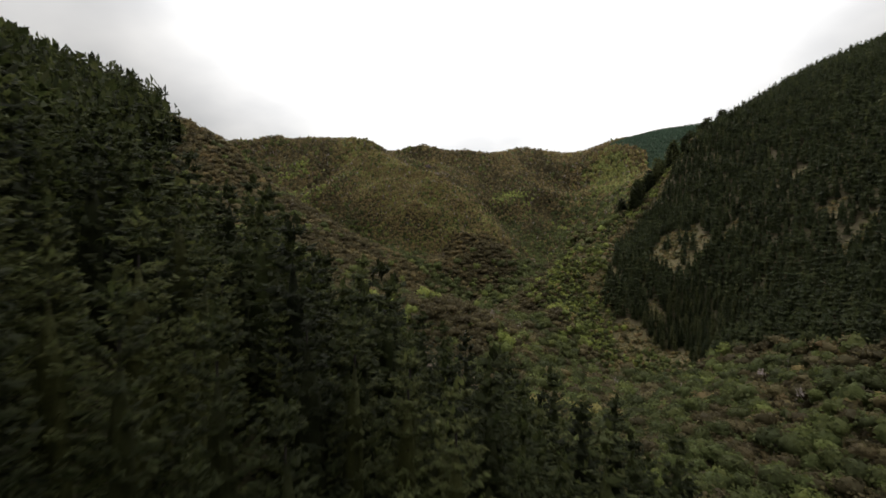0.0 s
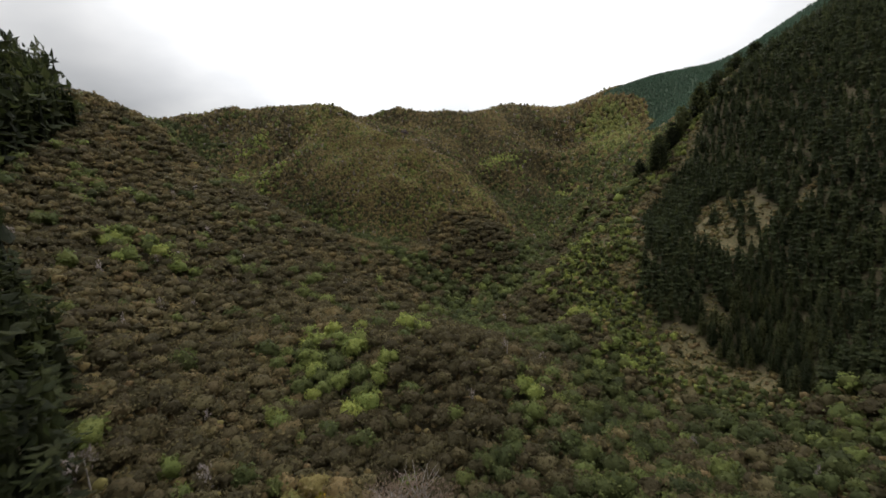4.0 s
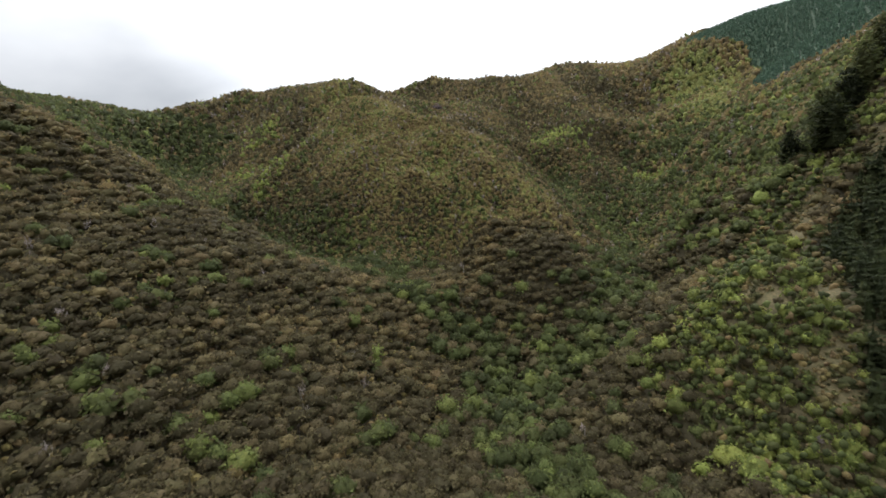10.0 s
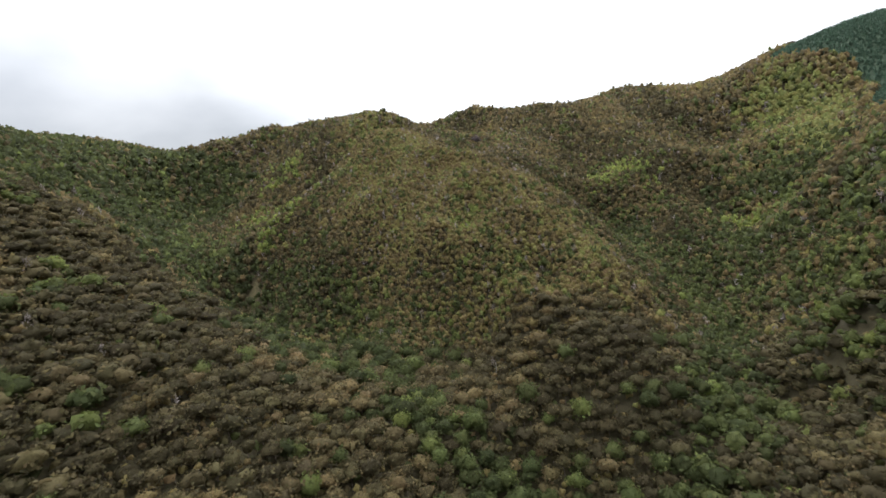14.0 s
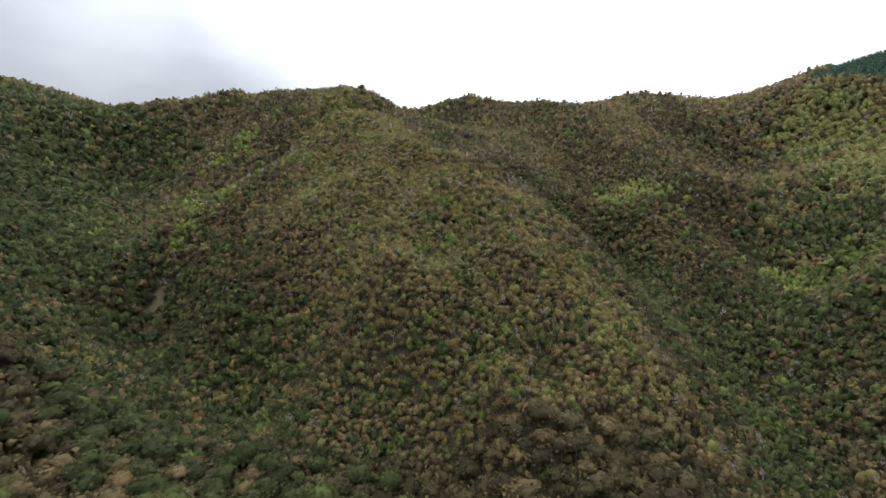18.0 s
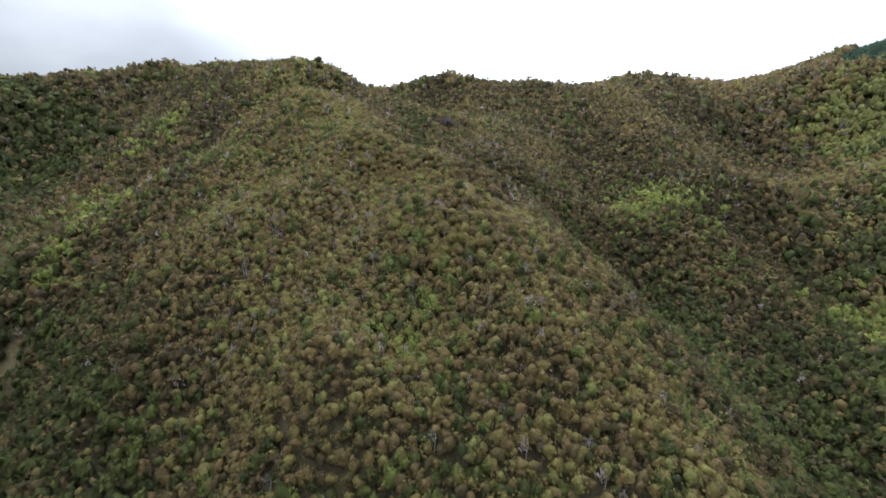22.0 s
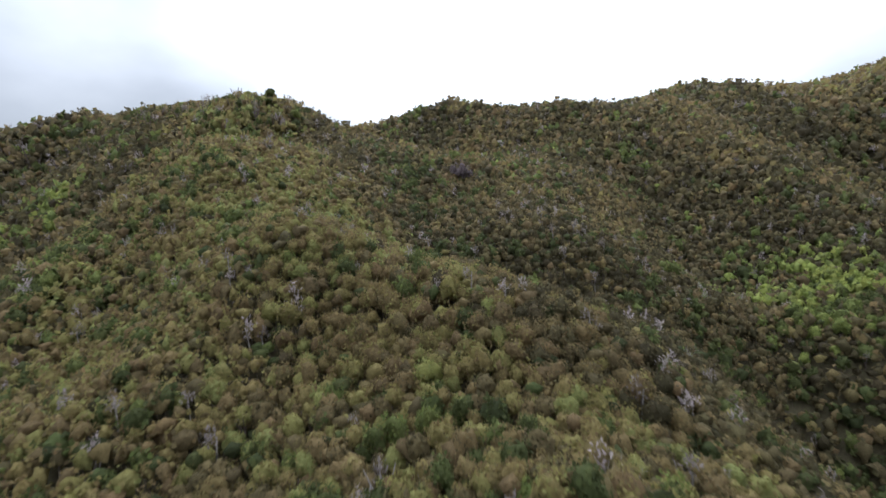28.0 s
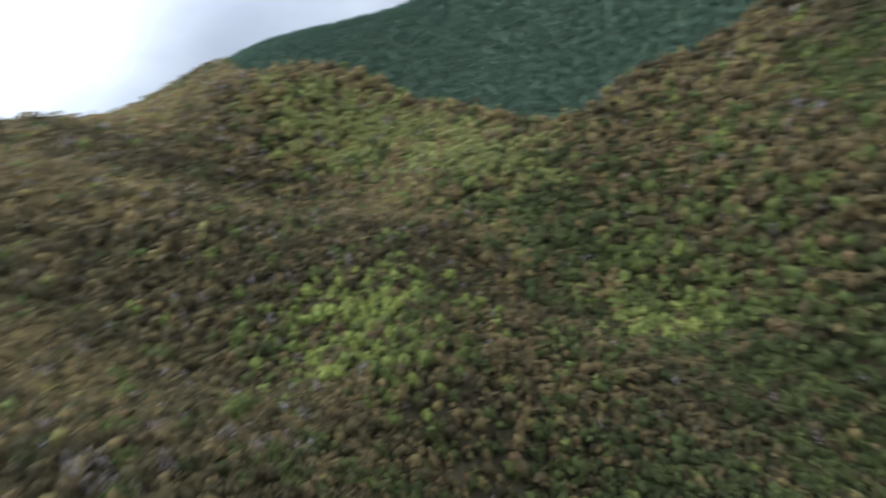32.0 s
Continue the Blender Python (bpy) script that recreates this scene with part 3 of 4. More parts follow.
def stems(rng, n, h, spread, r):
    """A few leaning stems from the foot up into the crown."""
    out = []
    for i in range(n):
        az = rng.uniform(0, 2 * np.pi)
        mid = np.array([math.cos(az) * spread * 0.35, math.sin(az) * spread * 0.35, h * 0.5])
        tip = np.array([math.cos(az) * spread, math.sin(az) * spread, h])
        out += [tube((0, 0, -0.4), mid, r, r * 0.75), tube(mid, tip, r * 0.75, r * 0.35)]
    return join(out)


def twiggy(rng, h, branches, r):
    """A bare tree: its trunk, and the limbs that fork from it, each with its twigs."""
    limbs = []
    for i in range(branches):
        base = np.array([0.08, 0.04, h * rng.uniform(0.3, 0.56)])
        az = i * 2.4 + rng.uniform(-0.4, 0.4)
        tip = base + np.array([math.cos(az) * h * 0.28, math.sin(az) * h * 0.28, h * rng.uniform(0.2, 0.42)])
        limb = [tube(base, tip, r * 0.45, r * 0.2, 3)]
        for j in range(4):
            b = base + (tip - base) * rng.uniform(0.4, 1.0)
            limb.append(tube(b, b + rng.normal(size=3) * h * 0.07 + (0, 0, h * 0.08), r * 0.18, r * 0.06, 3))
        limbs.append(join(limb))
    return tube((0, 0, -0.4), (0.1, 0.05, h * 0.6), r, r * 0.55, 6), limbs


def scaled(shape, sx, sz, dz=0.0):
    return shape[0] * (sx, sx, sz) + (0, 0, dz), shape[1]


SHAPES = {}
for lod, lumps, leaves, size, rounds in ((0, 12, 15, 0.16, 1), (1, 7, 6, 0.27, 0), (2, 5, 1.6, 0.58, 0), (3, 5, 0.8, 0.7, 0), (4, 5, 0, 0.7, 0)):
    SHAPES["kanuka", lod] = [dome(RNG, lumps, leaves, size, RNG.uniform(0.85, 1.15), rounds, -0.45, 0.74) for k in range(16)]
    SHAPES["broad", lod] = [dome(RNG, lumps + 1, leaves * 1.2, size * 1.1, 1.05, rounds, -0.3, 0.76) for k in range(12)]
    many, fine, leaf, split = ((22, 11, 0.13, 2), (18, 8, 0.17, 1), (12, 4.5, 0.25, 1), (8, 2.4, 0.36, 0), (5, 0, 0.7, 0))[lod]
    SHAPES["old_kanuka", lod] = [dome(RNG, many, fine, leaf, RNG.uniform(0.66, 0.9), split, -0.3, 0.70) for k in range(14)]
    SHAPES["old_broad", lod] = [dome(RNG, many, fine, leaf * 1.1, RNG.uniform(0.9, 1.15), split, -0.3, 0.74) for k in range(10)]
    SHAPES["scrub", lod] = [dome(RNG, 3, 3, 0.5, 0.8, 0) for _ in range(6)]
    SHAPES["grey", lod] = [wisp(RNG, 40 - 7 * lod, 0.34 + 0.05 * lod) for _ in range(5)]
for lod, layers, arms, tufts, size in ((0, 13, 6, 5, 0.048), (1, 8, 4, 2, 0.095), (2, 4, 3, 1, 0.2)):
    SHAPES["old_pine", lod] = [spire(RNG, layers, arms, tufts, size, 0.165, 0.72, 0.45, 0.3) for _ in range(6)]
    SHAPES["far_pine", lod] = [spire(RNG, 2, 3, 1, 0.34, 0.36, 0.75, 0.9) for _ in range(5)]
    SHAPES["new_pine", lod] = [spire(RNG, (10, 7, 4)[lod], (5, 4, 4)[lod], (2, 1, 1)[lod], (0.10, 0.15, 0.22)[lod], 0.235, 0.8, 0.85) for _ in range(5)]

# ---- where the trees stand ----
FLIGHT = [(-2, -4, 56), (4, 105, 75), (14, 190, 85), (13, 270, 98), (6, 335, 110), (-3, 390, 117), (-10, 465, 132), (-9, 514, 140)]


def scatter(step, lo=(-440, -60), hi=(650, 1000), seed=3):
    """A jittered, staggered grid of plan points."""
    rng = np.random.RandomState(seed)
    ys = np.arange(lo[1], hi[1], step * 0.87)
    xs = np.arange(lo[0], hi[0], step)
    gx, gy = np.meshgrid(xs, ys)
    gx = gx + (np.arange(len(ys)) % 2)[:, None] * step / 2
    gx = gx + rng.uniform(-0.36, 0.36, gx.shape) * step
    gy = gy + rng.uniform(-0.42, 0.42, gy.shape) * step
    return gx.ravel(), gy.ravel()


def in_sight(x, y, z):
    """Whether a tree top can be seen from the valley's air, over the hills between."""
    seen = np.zeros(len(x), bool)
    s = np.linspace(0.03, 0.985, 40)
    gx, gy = np.arange(-460, 680, 10.0), np.arange(-180, 1110, 10.0)
    mx, my = np.meshgrid(gx, gy)
    grid = height(mx, my).reshape(mx.shape) + 3
    for ex, ey, ez in FLIGHT:
        todo = np.where(~seen & (y > ey - 25))[0]
        px = ex + (x[todo] - ex)[:, None] * s
        py = ey + (y[todo] - ey)[:, None] * s
        pz = ez + (z[todo] - ez)[:, None] * s
        i = np.clip(((py - gy[0]) / 10).round().astype(int), 0, len(gy) - 1)
        j = np.clip(((px - gx[0]) / 10).round().astype(int), 0, len(gx) - 1)
        seen[todo] = (pz > grid[i, j]).all(1)
    return seen


# patches of green broadleaf bush: x, y, radius, strength
GREEN = [(-31, 192, 12, 1.0), (-32, 206, 7, 0.9), (-20, 176, 9, 0.95), (-7, 201, 5, 0.95), (-100, 232, 12, 0.6), (-132, 254, 12, 0.5), (-113, 290, 8, 0.3), (76, 580, 18, 0.9), (90, 572, 11, 0.65), (66, 598, 11, 0.56),
         (-100, 530, 14, 0.55), (-185, 623, 20, 0.6), (-175, 570, 18, 0.6), (-135, 511, 16, 0.6), (62, 289, 12, 0.85), (66, 257, 13, 0.8), (79, 236, 10, 0.7), (110, 350, 16, 0.5), (120, 400, 22, 0.45),
         (-63, 439, 9, 0.5), (-54, 431, 8, 0.45), (-22, 409, 8, 0.5), (6, 410, 9, 0.4), (18, 408, 8, 0.35), (-14, 443, 7, 0.6), (-9, 454, 5, 0.4), (-7, 423, 6, 0.4), (141, 531, 20, 0.6), (156, 530, 16, 0.55), (178, 506, 18, 0.5), (145, 492, 20, 0.5),
         (190, 600, 14, 0.5), (8, 541, 5, 0.5), (27, 184, 6, 0.6), (-45, 283, 5, 0.5), (60, 225, 9, 0.6)]


# the middle spur's face: olive and yellow tea tree, brighter light tinted in
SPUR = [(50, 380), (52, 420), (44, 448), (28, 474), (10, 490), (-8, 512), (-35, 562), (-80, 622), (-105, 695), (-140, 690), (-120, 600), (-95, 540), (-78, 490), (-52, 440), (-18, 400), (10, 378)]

# the yellow-green young growth on the far face
YELLOW = [(226, 722), (255, 684), (249, 655), (244, 630), (216, 582), (212, 564), (188, 558), (168, 580), (184, 612), (202, 632), (200, 660), (192, 692)]

# the scrubby crest above the belt
CREST_SCRUB = [(80, 300), (101, 313), (113, 330), (123, 334), (140, 332), (160, 345), (203, 356), (190, 366), (150, 356), (115, 344), (85, 326), (64, 308)]

# the dark bush on the low ground below the young pines
LOW_BUSH = [(22, 48), (105, 30), (105, 174), (94, 200), (82, 214), (68, 204), (40, 190), (8, 165), (-4, 120), (-2, 66)]


# the dark bush of the far western hillside
WEST_BUSH = [(-150, 470), (-215, 500), (-235, 560), (-215, 610), (-240, 665), (-440, 640), (-440, 420), (-230, 440)]

# the shaded bush behind the lip of the near hillside
LIP_BUSH = [(-150, 404), (-100, 382), (-62, 364), (-30, 350), (-8, 347), (-30, 385), (-60, 430), (-100, 470), (-170, 500)]

# the mixed bush that falls away behind the crest
RIGHT_BUSH = [(86, 332), (115, 346), (150, 358), (190, 368), (230, 420), (215, 480), (160, 470), (110, 440), (88, 380)]

# the streams, along which the bush is dark green, deepened for gully shade
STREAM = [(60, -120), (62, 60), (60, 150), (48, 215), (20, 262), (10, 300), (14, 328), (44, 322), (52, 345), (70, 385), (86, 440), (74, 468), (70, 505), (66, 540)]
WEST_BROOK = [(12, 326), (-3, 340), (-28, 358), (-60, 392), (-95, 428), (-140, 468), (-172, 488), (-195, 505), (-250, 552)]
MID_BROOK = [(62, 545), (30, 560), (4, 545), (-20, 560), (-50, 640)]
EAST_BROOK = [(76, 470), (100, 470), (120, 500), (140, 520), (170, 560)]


def greenness(x, y):
    """The share of broadleaf trees, and how light a green they are."""
    blur = np.random.RandomState(len(x))
    x, y = x + blur.normal(0, 3.5, len(x)), y + blur.normal(0, 3.5, len(x))
    g = np.where(y > 392, 0.065, 0.035) + 0.2 * (vnoise(x, y, 18, 21) > 0.74)
    light = np.full(len(x), 0.35)
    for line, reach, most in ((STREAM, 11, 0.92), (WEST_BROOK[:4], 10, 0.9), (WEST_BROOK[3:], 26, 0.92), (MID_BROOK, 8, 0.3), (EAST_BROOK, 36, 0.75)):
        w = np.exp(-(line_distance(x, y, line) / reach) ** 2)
        # low tint here: dark green trees, plus the gullies' shade painted in
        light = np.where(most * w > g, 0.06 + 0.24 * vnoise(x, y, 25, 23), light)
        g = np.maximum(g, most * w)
    for poly, most, bright in ((WEST_BUSH, 0.8, 0.13), (LIP_BUSH, 0.62, 0.12), (LOW_BUSH, 0.5, 0.16), (RIGHT_BUSH, 0.6, 0.3), (BELT, 0.86, 0.60), (CREST_SCRUB, 0.7, 0.58)):
        w = inside(x + 7 * (vnoise(x, y, 11, 65) - 0.5), y + 7 * (vnoise(x, y, 11, 66) - 0.5), poly)
        light = np.where(w, bright + 0.25 * (vnoise(x, y, 10, 67) - 0.5), light)
        g = np.where(w, most, g)
    w = (line_distance(x, y, STRIP) < 16) & (g < 0.6)
    g, light = np.where(w, 0.7, g), np.where(w, 0.40, light)
    for px, py, r, most in GREEN:
        w = np.exp(-(((x - px) ** 2 + (y - py) ** 2) / r ** 2) ** 2)
        light = np.where(w > 0.35, 0.36 + 0.50 * most if most > 0.55 else 0.2 + 0.4 * most, light)
        g = np.maximum(g, most * w)
    return g, light

# faces either side of the spur: browner, duller tea tree, with shade tinted in
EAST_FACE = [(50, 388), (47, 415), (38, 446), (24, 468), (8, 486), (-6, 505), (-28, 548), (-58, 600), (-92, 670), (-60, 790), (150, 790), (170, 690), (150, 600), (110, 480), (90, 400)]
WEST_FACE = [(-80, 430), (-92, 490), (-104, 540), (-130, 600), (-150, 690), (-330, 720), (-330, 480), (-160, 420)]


def olive_and_shade(x, y):
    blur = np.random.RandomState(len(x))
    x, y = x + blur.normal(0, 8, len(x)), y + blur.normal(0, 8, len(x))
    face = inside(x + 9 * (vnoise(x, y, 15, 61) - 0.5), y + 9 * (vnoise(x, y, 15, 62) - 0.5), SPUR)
    # lit spur raised, side faces lowered: light and shade set in the tint
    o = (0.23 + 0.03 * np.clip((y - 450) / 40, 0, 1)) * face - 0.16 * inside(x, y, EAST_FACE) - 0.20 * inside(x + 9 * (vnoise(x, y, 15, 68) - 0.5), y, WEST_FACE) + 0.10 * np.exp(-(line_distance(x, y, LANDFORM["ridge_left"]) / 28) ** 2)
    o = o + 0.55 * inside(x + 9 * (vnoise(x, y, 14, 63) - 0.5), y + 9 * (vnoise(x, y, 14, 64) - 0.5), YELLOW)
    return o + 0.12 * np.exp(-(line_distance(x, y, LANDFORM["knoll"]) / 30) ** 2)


class Stand:
    """Trees of one kind gathered into one mesh."""

    def __init__(self):
        self.v, self.f, self.t, self.m, self.n = [], [], [], [], 0

    def add(self, shape, x, y, z, sx, sz, turn, tint, mat=0):
        v, f = shape
        if not len(x):
            return
        c, s = np.cos(turn)[:, None], np.sin(turn)[:, None]
        vx = (v[None, :, 0] * c - v[None, :, 1] * s) * sx[:, None] + x[:, None]
        vy = (v[None, :, 0] * s + v[None, :, 1] * c) * sx[:, None] + y[:, None]
        vz = v[None, :, 2] * sz[:, None] + z[:, None]
        k = len(x)
        self.v.append(np.stack([vx, vy, vz], 2).reshape(-1, 3).astype(np.float32))
        self.f.append((f[None] + (self.n + np.arange(k) * len(v))[:, None, None]).reshape(-1, 3))
        self.t.append(np.repeat(tint, len(v)))
        self.m.append(np.full(k * len(f), mat))
        self.n += k * len(v)

    def build(self, name, mats, label, category):
        me = mesh_from(name, np.concatenate(self.v), np.concatenate(self.f), mats, np.concatenate(self.t), np.concatenate(self.m), True)
        return tagged(new(name, me), label, category, kind="stuff")


def lod_of(x, y, z):
    d = np.full(len(x), 1e9)
    for (x0, y0, z0), (x1, y1, z1) in zip(FLIGHT[:-1], FLIGHT[1:]):
        a, b = np.array((x0, y0, z0), float), np.array((x1, y1, z1), float) - (x0, y0, z0)
        p = np.c_[x, y, z]
        s = np.clip(((p - a) @ b) / (b @ b), 0, 1)
        d = np.minimum(d, np.linalg.norm(p - a - s[:, None] * b, axis=1))
    return np.where(d < 55, 0, np.where(d < 120, 1, np.where(d < 235, 2, 3))), d


STEM = tube((0, 0, -0.2), (0.12, 0.06, 1.0), 0.024, 0.016, 3)
ONE_TREES = []      # (kind, x, y, z, radius, height) of trees that become things of their own


def singles(kind, x, y, want, box):
    """Marks the trees of a stretch of the plan that stand as things of their own."""
    x0, y0, x1, y1 = box
    idx = np.where((x > x0) & (x < x1) & (y > y0) & (y < y1))[0][:want]
    mark = np.zeros(len(x), bool)
    mark[idx] = True
    return mark


def plant(stand, kind, x, y, r, h, tint, lod, crown_at=0.0, stem=False):
    """Fills a stand. r: crown radius, h: crown height; crown_at: the height of the crown's foot."""
    z = height(x, y)
    rng = np.random.RandomState(len(x) + 5)
    turn = rng.uniform(0, 6.28, len(x))
    pick = rng.randint(0, 60, len(x))
    for level in sorted(set(lod.tolist())):
        shapes = SHAPES[kind, level]
        for i, shape in enumerate(shapes):
            m = (lod == level) & (pick % len(shapes) == i)
            stand.add(shape, x[m], y[m], z[m] + crown_at[m], r[m], h[m], turn[m], tint[m])
    if stem:
        m = lod < 2
        stand.add(STEM, x[m], y[m], z[m], crown_at[m] * 1.15, crown_at[m] * 1.25, turn[m], tint[m], 1)


def part(name, me, parent, label=""):
    ob = new(name, me)
    ob.parent = parent
    if label:
        ob["label"] = label
    return ob


def shrubby(x, y):
    return inside(x, y, BELT) | inside(x, y, CREST_SCRUB) | (line_distance(x, y, STRIP) < 16)


def bush():
    bands = []
    for age, step, lo, hi, seed in ((1, 1.7, 0, 80, 3), (1, 2.2, 80, 150, 4), (1, 2.8, 150, 250, 5), (1, 3.6, 250, 1e9, 6), (0, 3.8, 0, 1e9, 7), (2, 2.4, 0, 1e9, 9)):
        bx, by = scatter(step, seed=seed)
        d = lod_of(bx, by, height(bx, by) + 5)[1]
        old = by + 14 * (vnoise(bx, by, 20, 71) - 0.5) < 388
        kind = np.where(shrubby(bx, by), 2, np.where(old, 0, 1))
        m = (d >= lo) & (d < hi) & (kind == age)
        bands.append((bx[m], by[m], np.full(m.sum(), step / 2.1), np.full(m.sum(), age)))
    x, y, wide, age = (np.concatenate(q) for q in zip(*bands))
    ok = ~inside(x, y, OLD_PINES) & ~inside(x, y, YOUNG_PINES) & ~inside(x, y, FAR_PINES)
    ok &= (cleared(x, y) < 0.5) | (RNG.rand(len(x)) < 0.12)
    ok &= np.hypot((x + 23) / 1.5, y - 119) > 8.0      # the wattles' own ground
    x, y, wide, age = x[ok], y[ok], wide[ok], age[ok]
    z = height(x, y)
    keep = in_sight(x, y, z + 7) | (lod_of(x, y, z)[1] < 112) | (RNG.rand(len(x)) < 0.05)
    x, y, z, wide, age = x[keep], y[keep], z[keep], wide[keep], age[keep]
    far = np.where(age == 0, 1.8, 1.0)
    d = lod_of(x, y, z + 5)[1] / wide
    lod = np.where(d * far < 44, 0, np.where(d * far < 92, 1, np.where(d * far < 165, 2, 3)))
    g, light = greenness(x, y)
    dice = RNG.rand(len(x))
    broad = dice < g
    grey = ~broad & (RNG.rand(len(x)) < np.where(y > 400, 0.038, 0.008) + 0.04 * (vnoise(x, y, 30, 31) > 0.78) * (y > 400))
    kan = ~broad & ~grey
    patch = vnoise(x, y, 45, 41) * 0.45 + vnoise(x, y, 12, 42) * 0.35 + vnoise(x, y, 5, 43) * 0.2
    stand = {}
    for kind, m in (("kanuka", kan), ("broad", broad), ("grey", grey)):
        n = int(m.sum())
        xx, yy, ll, elder = x[m], y[m], lod[m], age[m] == 0
        size = RNG.uniform(0.72, 1.34, n) * wide[m] * np.where(d[m] * wide[m] > 150, 1.16, 1.0)
        if kind == "kanuka":
            r, h, foot = 1.65 * size, 2.2 * size, RNG.uniform(1.7, 3.1, n)
            # up to y 395 tint is lowered: browner trees, and lens corner darkening painted in
            tint = np.clip(np.where(yy > 395, 0.0, -0.28) + 0.60 * patch[m] + olive_and_shade(xx, yy) + RNG.normal(0, 1, n) * np.where(yy > 395, 0.14, 0.08), 0, 0.84)
        elif kind == "broad":
            r, h, foot = 1.65 * size, 2.3 * size, RNG.uniform(1.5, 3.4, n)
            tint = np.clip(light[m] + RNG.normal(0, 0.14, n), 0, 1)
        else:
            r, h, foot = 1.1 * size, 1.9 * size, RNG.uniform(2.9, 4.4, n)
            tint = RNG.rand(n)
        shrub = age[m] == 2
        h, foot = np.where(elder, 0.72, 1.0) * h, np.where(elder, 1.4, 1.0) * foot
        r = np.where(elder & (kind == "grey"), 0.6, 1.0) * r
        r, h, foot = np.where(shrub, 0.92, 1.0) * r, np.where(shrub, 0.75, 1.0) * h, np.where(shrub, 0.22, 1.0) * foot
        one = np.zeros(n, bool)
        if kind == "kanuka":
            one = singles(kind, xx, yy, 230, (-40, 484, 20, 570)) | singles(kind, xx, yy, 60, (-30, 125, 40, 165))
        elif kind == "broad":
            one = singles(kind, xx, yy, 70, (55, 560, 100, 610)) | singles(kind, xx, yy, 30, (-46, 175, 0, 210))
        else:
            one = singles(kind, xx, yy, 40, (-90, 470, 60, 620))
        zz = height(xx, yy)
        ONE_TREES.extend((kind, *p) for p in zip(xx[one], yy[one], zz[one], r[one], h[one], foot[one]))
        s = Stand()
        rest = ~one
        for form, q in ((kind, rest & ~elder), (kind if kind == "grey" else "old_" + kind, rest & elder)):
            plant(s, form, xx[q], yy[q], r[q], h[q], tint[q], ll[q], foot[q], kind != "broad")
        stand[kind] = s
    # the young growth that closes the canopy between the crowns
    ux, uy = scatter(2.5, seed=91)
    ok = ~inside(ux, uy, FAR_PINES) & ~inside(ux, uy, YOUNG_PINES) & ~inside(ux, uy, OLD_PINES) & (cleared(ux, uy) < 0.5) & (lod_of(ux, uy, height(ux, uy))[1] < 125)
    ux, uy = ux[ok], uy[ok]
    n = len(ux)
    low = RNG.uniform(1.2, 1.8, n)
    green = RNG.rand(n) < np.maximum(np.where(uy > 388, 0.25, 0.10), greenness(ux, uy)[0])
    for kind, m in (("broad", green), ("kanuka", ~green)):
        k = int(m.sum())
        plant(stand[kind], kind, ux[m], uy[m], low[m], low[m], np.clip(RNG.normal(0.2 if kind == "broad" else 0.34, 0.12, k), 0, 0.6), np.full(k, 4), RNG.uniform(1.7, 3.3, k))
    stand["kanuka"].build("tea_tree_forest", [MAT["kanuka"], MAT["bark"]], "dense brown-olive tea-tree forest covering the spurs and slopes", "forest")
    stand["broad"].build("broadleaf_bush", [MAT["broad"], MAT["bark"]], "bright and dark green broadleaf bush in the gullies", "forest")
    stand["grey"].build("dying_trees", [MAT["grey"], MAT["pale_bark"]], "scattered pale grey dying trees among the forest", "trees")


bush()


def pines():
    for kind, poly, step, tall, label, name, box, want in (
            ("old_pine", OLD_PINES, 4.6, 20.0, "tall dark green pine plantation on the hillside", "mature_pine_plantation", (-62, 4, 22, 72), 110),
            ("new_pine", YOUNG_PINES, 3.2, 9.0, "young dark green pines planted on the steep slope", "young_pine_plantation", (78, 190, 118, 300), 150),
            ("far_pine", FAR_PINES, 3.1, 4.4, "distant pine plantation over the hilltop, foliage paled blue-green for haze", "hilltop_pine_plantation", (0, 0, 0, 0), 0)):
        x, y = scatter(step, seed=int(step * 10))
        if kind == "new_pine":
            edge = (x > 78) & (x < 140) & (y > 130) & (y < 330)
            ex, ey = scatter(2.7, (78, 130), (140, 330), 44)
            x, y = np.r_[x[~edge], ex], np.r_[y[~edge], ey]
        ok = inside(x + 4 * (vnoise(x, y, 12, 51) - 0.5), y + 4 * (vnoise(x, y, 12, 52) - 0.5), poly) & ((cleared(x, y) < 0.5) | (RNG.rand(len(x)) < 0.15)) & (np.hypot(x + 23, y - 120) > 10)
        if kind == "far_pine":
            ok &= ~inside(x, y, YOUNG_PINES)
        x, y = x[ok], y[ok]
        z = height(x, y)
        keep = in_sight(x, y, z + tall) | (RNG.rand(len(x)) < 0.04)
        keep &= np.hypot(x, y) > 19
        x, y, z = x[keep], y[keep], z[keep]
        lod, d = lod_of(x, y, z + tall * 0.6)
        if kind == "old_pine":
            lod = np.where(d < 48, 0, np.where(d < 95, 1, 2))
        else:
            lod = np.where(d < 48, 0, np.where(d < 85, 1, 2))
        n = len(x)
        h = tall * RNG.uniform(0.66, 1.15, n) * np.where((x < -60) & (kind == "old_pine"), 1.18, 1.0)
        tint = np.clip(0.35 + RNG.normal(0, 0.22, n), 0, 0.9)
        one = singles(kind, x, y, want, box)
        ONE_TREES.extend((kind, *p) for p in zip(x[one], y[one], z[one], h[one], h[one], h[one] * 0))
        s = Stand()
        r = ~one
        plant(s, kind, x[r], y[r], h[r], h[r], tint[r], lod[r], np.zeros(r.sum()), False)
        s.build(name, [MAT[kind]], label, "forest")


pines()


